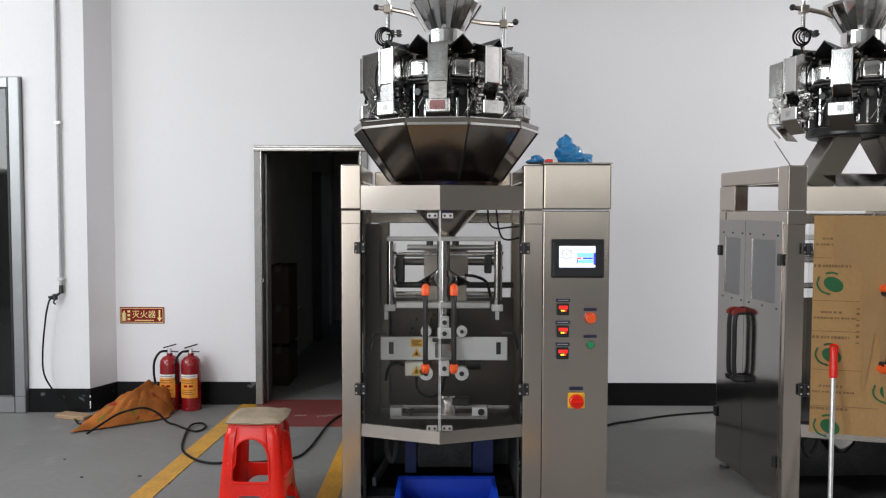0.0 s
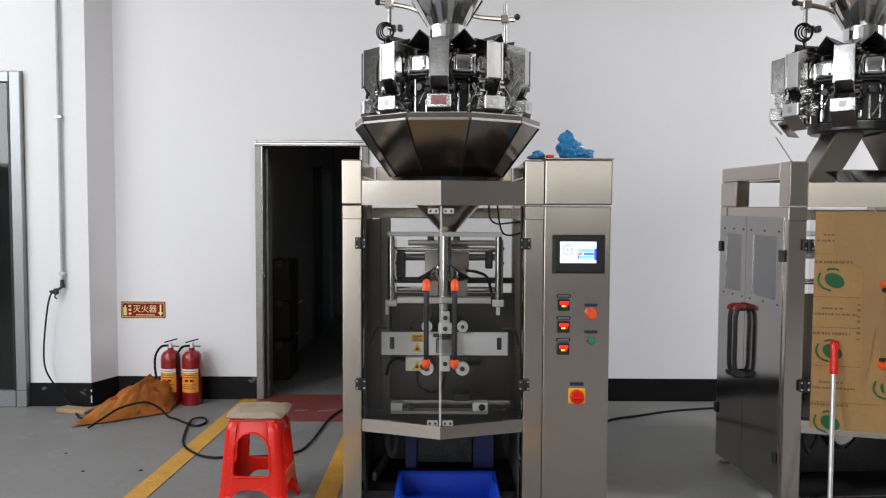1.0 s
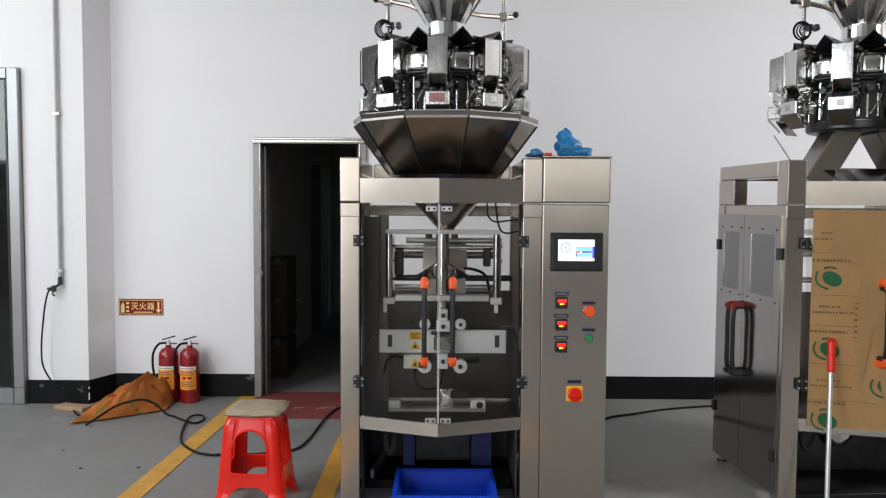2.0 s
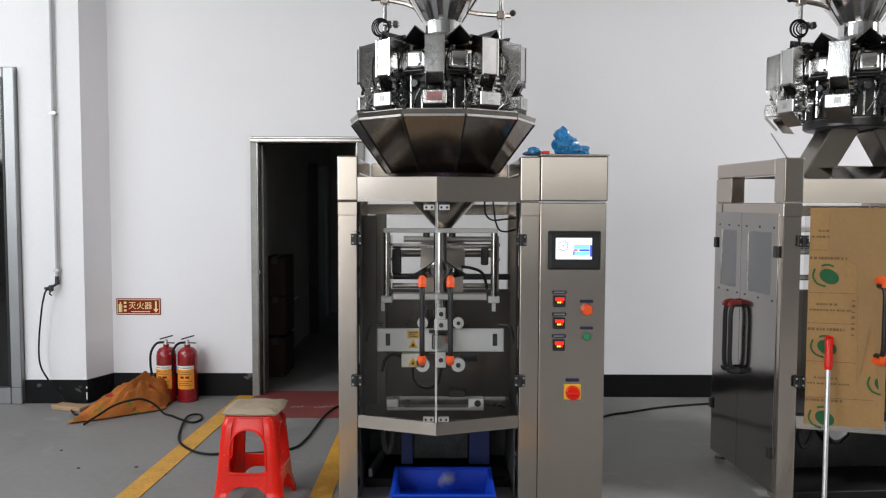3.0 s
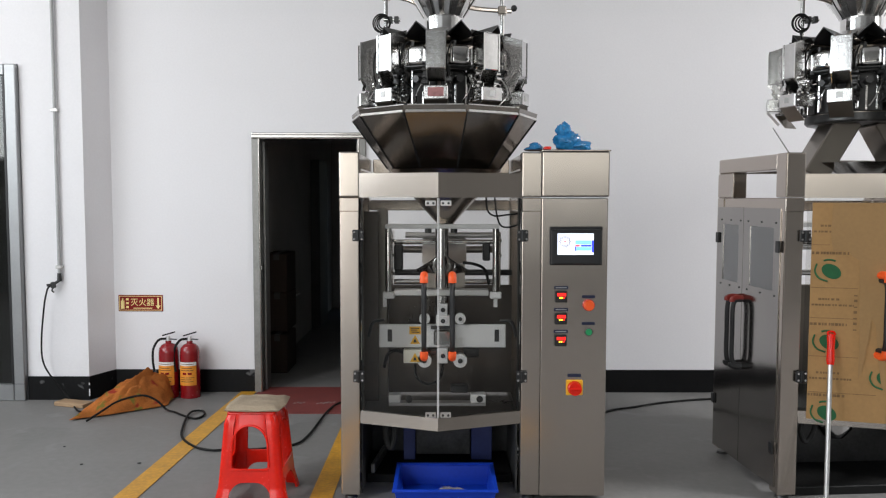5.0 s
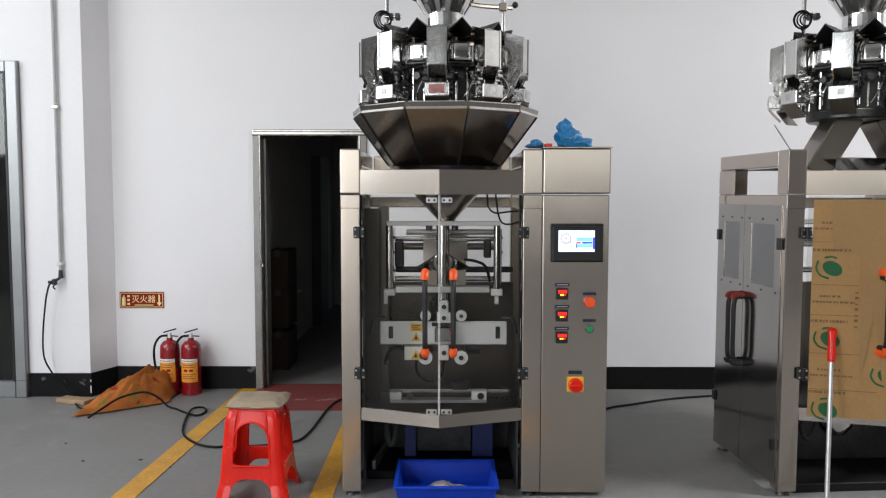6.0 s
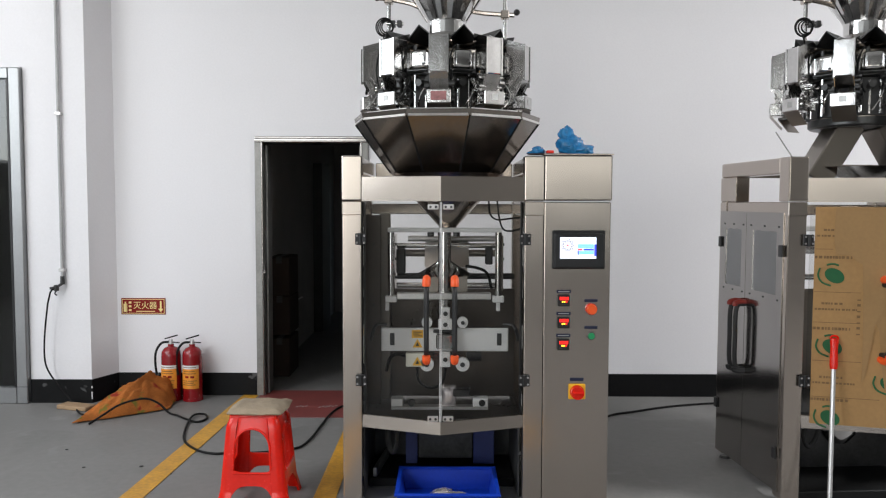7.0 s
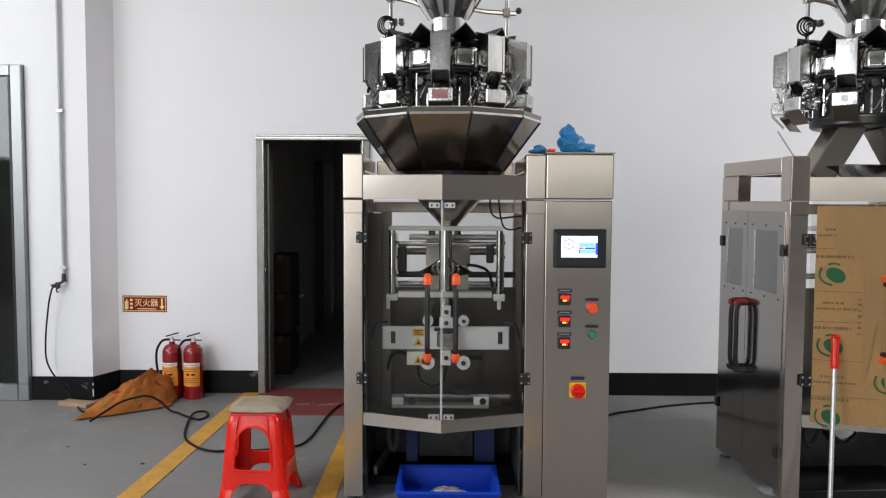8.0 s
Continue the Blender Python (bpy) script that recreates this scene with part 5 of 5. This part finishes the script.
    # pole with red grip leaning on the second machine
    b = thing("pole", "steel pole with a red plastic grip leaning on the machine", "pole", pose(1.834, 3.70, 0, -9.4, 4.6, 0))
    part("shaft", rod(B(), (0, 0, 0.0), (0, 0, 0.80), 0.0115, n=14), ALU, b)
    part("grip", lathe(B(), (0, 0, 0), [(0.0, 0.715), (0.016, 0.715), (0.019, 0.735), (0.017, 0.815), (0.020, 0.85), (0.016, 0.865), (0.0, 0.868)], 18), RED, b, "red plastic grip")
    part("hang_loop", hose(B(), [(-0.02, 0, 0.86), (-0.012, 0, 0.875), (0.012, 0, 0.875), (0.02, 0, 0.86)], 0.005), RED, b)
    # fire sign
    s = thing("fire_sign", "dark red fire extinguisher sign with gold print on the wall", "sign", pose(-2.345, WALL_Y, 0.696))
    part("board", box(B(), -0.172, 0.172, -0.006, 0.0, -0.064, 0.064, 0.002), SIGNRED, s)
    fr = B()
    for x0, x1, z0, z1 in ((-0.165, 0.165, 0.052, 0.056), (-0.165, 0.165, -0.056, -0.052), (-0.165, -0.161, -0.052, 0.052), (0.161, 0.165, -0.052, 0.052)):
        box(fr, x0, x1, -0.008, -0.0055, z0, z1)
    part("border", fr, SIGNGOLD, s)
    words("lettering", "\u706d\u706b\u5668", 0.062, SIGNGOLD, s, pose(0.015, -0.0075, 0.004, 90, 0, 0), "gold Chinese characters")
    part("small_print", box(B(), -0.055, 0.09, -0.008, -0.0055, -0.042, -0.036), SIGNGOLD, s)
    ic = B()
    rod(ic, (-0.138, -0.007, -0.042), (-0.138, -0.007, 0.02), 0.014, n=12)
    rod(ic, (-0.138, -0.007, 0.02), (-0.138, -0.007, 0.036), 0.006, n=8)
    part("extinguisher_symbol", ic, SIGNGOLD, s)
    fl = B()
    for z in (-0.03, 0.0, 0.03):
        box(fl, -0.112, -0.092, -0.008, -0.0055, z - 0.008, z + 0.008)
    part("side_print", fl, SIGNGOLD, s)
    ar = B()
    box(ar, 0.130, 0.142, -0.008, -0.0055, -0.02, 0.042)
    plate(ar, [(0.116, -0.008, -0.018), (0.156, -0.008, -0.018), (0.136, -0.008, -0.046)], 0.0015)
    part("arrow", ar, SIGNGOLD, s)
    # crumpled film on the machine top
    for pieces, name in ((((0.62, 4.0, 1.798, 0.062, 0.06, 0.052), (0.67, 4.01, 1.775, 0.068, 0.055, 0.03), (0.603, 3.99, 1.846, 0.036, 0.035, 0.042)), "plastic_bag"),
                         (((0.462, 3.99, 1.766, 0.034, 0.03, 0.022), (0.440, 3.99, 1.757, 0.03, 0.025, 0.012)), "plastic_bag")):
        b = B()
        for cx, cy, cz, rx, ry, rz in pieces:
            r = bmesh.ops.create_icosphere(b, subdivisions=4, radius=1)
            for v in r["verts"]:
                d = 1 + 0.30 * noise.noise(v.co * 1.6 + Vector((cx * 30, 0, cz * 9))) + 0.22 * abs(noise.noise(v.co * 4 + Vector((cx * 9, 1, 0))))
                v.co = Vector((cx + v.co.x * rx * d, cy + v.co.y * ry * d, max(1.7485, cz + v.co.z * rz * d)))
        solid(name, b, BLUEFOIL, "crumpled translucent blue plastic bag on the machine top", "plastic bag", group="blue bags")
    t = B()
    plate(t, [(0.40, 3.93, 1.7485), (0.60, 3.93, 1.7485), (0.59, 4.03, 1.7485), (0.43, 4.03, 1.7485)], 0.004)
    ob = solid("card_scrap", t, CARTON, "flat brown card scrap under the blue bags", "card")
    part("red_print", box(B(), 0.50, 0.535, 3.935, 3.99, 1.7525, 1.768, 0.003), RED, ob, "small red packet")
    # dim things in the back room
    c = thing("cabinet", "dark cabinet standing in the dim back room", "cabinet", pose(-1.62, 9.4, 0))
    part("body", box(B(), -0.18, 0.2, -0.3, 0.3, 0.0, 1.95, 0.01), GREYDARK, c)
    part("door", box(B(), -0.17, 0.19, -0.315, -0.302, 0.05, 1.9, 0.004), GREYDARK, c)
    for z, y in ((0.0, 6.95), (0.36, 6.97), (0.70, 6.96)):
        ct = thing("carton", "brown carton stacked in the dim back room", "box", pose(-1.43, y, z), "stacked cartons")
        part("body", box(B(), -0.09, 0.09, -0.2, 0.2, 0.0, 0.335, 0.006), CARTON, ct)
        part("tape", box(B(), -0.025, 0.025, -0.202, 0.202, 0.28, 0.3365), GREYDARK, ct)
    for k in range(4):
        solid("board", box(B(), -0.012, 0.012, -0.07, 0.07, 0.0, 1.62 - 0.12 * k, 0.003), WOOD if k % 2 else CARTON, "long board leaning in the dim back room", "board", group="leaning boards").matrix_basis = pose(-0.86 + 0.05 * k, 7.1 + 0.08 * k, 0, 0, 4 + 1.5 * k, 0)
    # pale bar drawn in place of a bright slit of light
    solid("metal_strip", rod(B(), (-1.405, 7.2, 0.590), (-1.31, 7.2, 0.640), 0.006), WHITEALU, "thin pale bar standing in for a slit of light in the dim room", "metal strip")


# ---- bags ----


def bag(label="small filled foil bag dropping into the blue crate"):
    b = B()
    bmesh.ops.create_grid(b, x_segments=16, y_segments=20, size=1)
    up = list(b.verts)
    for v in up:
        u, w = v.co.x, v.co.y
        fat = max(0, (1 - u ** 4)) * max(0, 1 - (abs(w) / 0.88) ** 4)
        v.co = Vector((u * 0.036 * (1 - 0.12 * fat), -0.020 * fat - 0.0015 - 0.004 * abs(noise.noise(Vector((u * 3, w * 3, 2)))), w * 0.055))
    ext = bmesh.ops.duplicate(b, geom=b.verts[:] + b.edges[:] + b.faces[:])
    for g in ext["geom"]:
        if isinstance(g, bmesh.types.BMVert):
            g.co.y = -g.co.y
    bmesh.ops.remove_doubles(b, verts=b.verts, dist=0.0005)
    th = thing("snack_bag", label, "bag", group="dropping bags")
    part("pouch", b, BAG, th)
    for s in (-1, 1):
        part("seal", box(B(), -0.036, 0.036, -0.002, 0.002, s * 0.0525 - 0.005, s * 0.0525 + 0.005), POLISH, th, "crimped foil seal")
    return th


setting()
machine_one = packing_machine()
weigher_one, gates_one, weigh_gates_one = weigher("multihead_weigher", "ten-head steel weigher with collecting dish above the machine", pose(0.002, 4.28, 0, 0, 0, -4.8), True)
machine_two = second_machine()
weigher_two, gates_two, weigh_gates_two = weigher("multihead_weigher", "ten-head steel weigher without dish above the papered machine", pose(2.225, 4.28, 0, 0, 0, -2), False)
fire_extinguisher()
stool()
crate()
sack()
cables_and_clutter()
BAGS = [bag() for k in range(5)]


def motions():
    """Bags drop one after another; the hopper flaps swing."""
    for n, (ob, t, made) in enumerate(zip(BAGS, (0.42, 2.90, 4.36, 5.82, 7.33), (0.10, 1.35, 4.05, 5.50, 7.0))):
        end = (0.02 + 0.04 * (n % 3 - 1), 3.86 + 0.03 * (n % 2), 0.034 + 0.006 * n)
        turned = pose(*end, 80, 0, 30 + 20 * n)
        hung = pose(0.02, 4.15, 0.475)
        rows = [(0.0, pose(-0.006, 4.18, 1.06 + 0.06 * (n > 2)))] if n else [(0.0, hung)]
        if n:
            rows += [(made - 0.15, rows[0][1]), (made, hung)]
        rows += [(t - 0.22, hung), (t - 0.10, pose(0.026, 4.11, 0.315, 8, 6, 6)), (t, pose(0.03, 4.07, 0.20, 22, 14, 14)), (t + 0.09, pose(0.03, 4.0, 0.085, 50, 8, 22)),
                 (t + 0.15, turned), (8.0, turned)]
        walk(ob, rows)
    shut, wide = pose(0, -0.457, 2.134), pose(0, -0.457, 2.134, -56)
    half = pose(0, -0.457, 2.134, -28)
    walk(gates_one[0], [(0.0, wide), (0.1, half), (0.2, shut), (6.72, shut), (6.8, wide), (6.92, wide), (7.0, half), (7.08, shut), (8.0, shut)])
    walk(gates_one[9], [(0.0, wide), (0.1, shut), (6.72, shut), (6.8, wide), (6.92, wide), (7.0, shut), (7.5, shut), (7.6, wide), (7.72, wide), (7.8, shut), (8.0, shut)])
    walk(gates_one[1], [(0.0, shut), (0.52, shut), (0.6, half), (0.68, wide), (0.8, wide), (0.9, half), (0.98, shut), (3.72, shut), (3.8, wide), (3.9, wide), (4.0, half), (4.1, shut),
                        (6.72, shut), (6.8, wide), (6.92, wide), (7.0, half), (7.08, shut), (8.0, shut)])
    low, swung = pose(0, -0.466, 1.986), pose(0, -0.466, 1.986, -38)
    walk(weigh_gates_one[9], [(0.0, low), (6.6, low), (6.68, swung), (6.76, swung), (6.86, low), (8.0, low)])


motions()
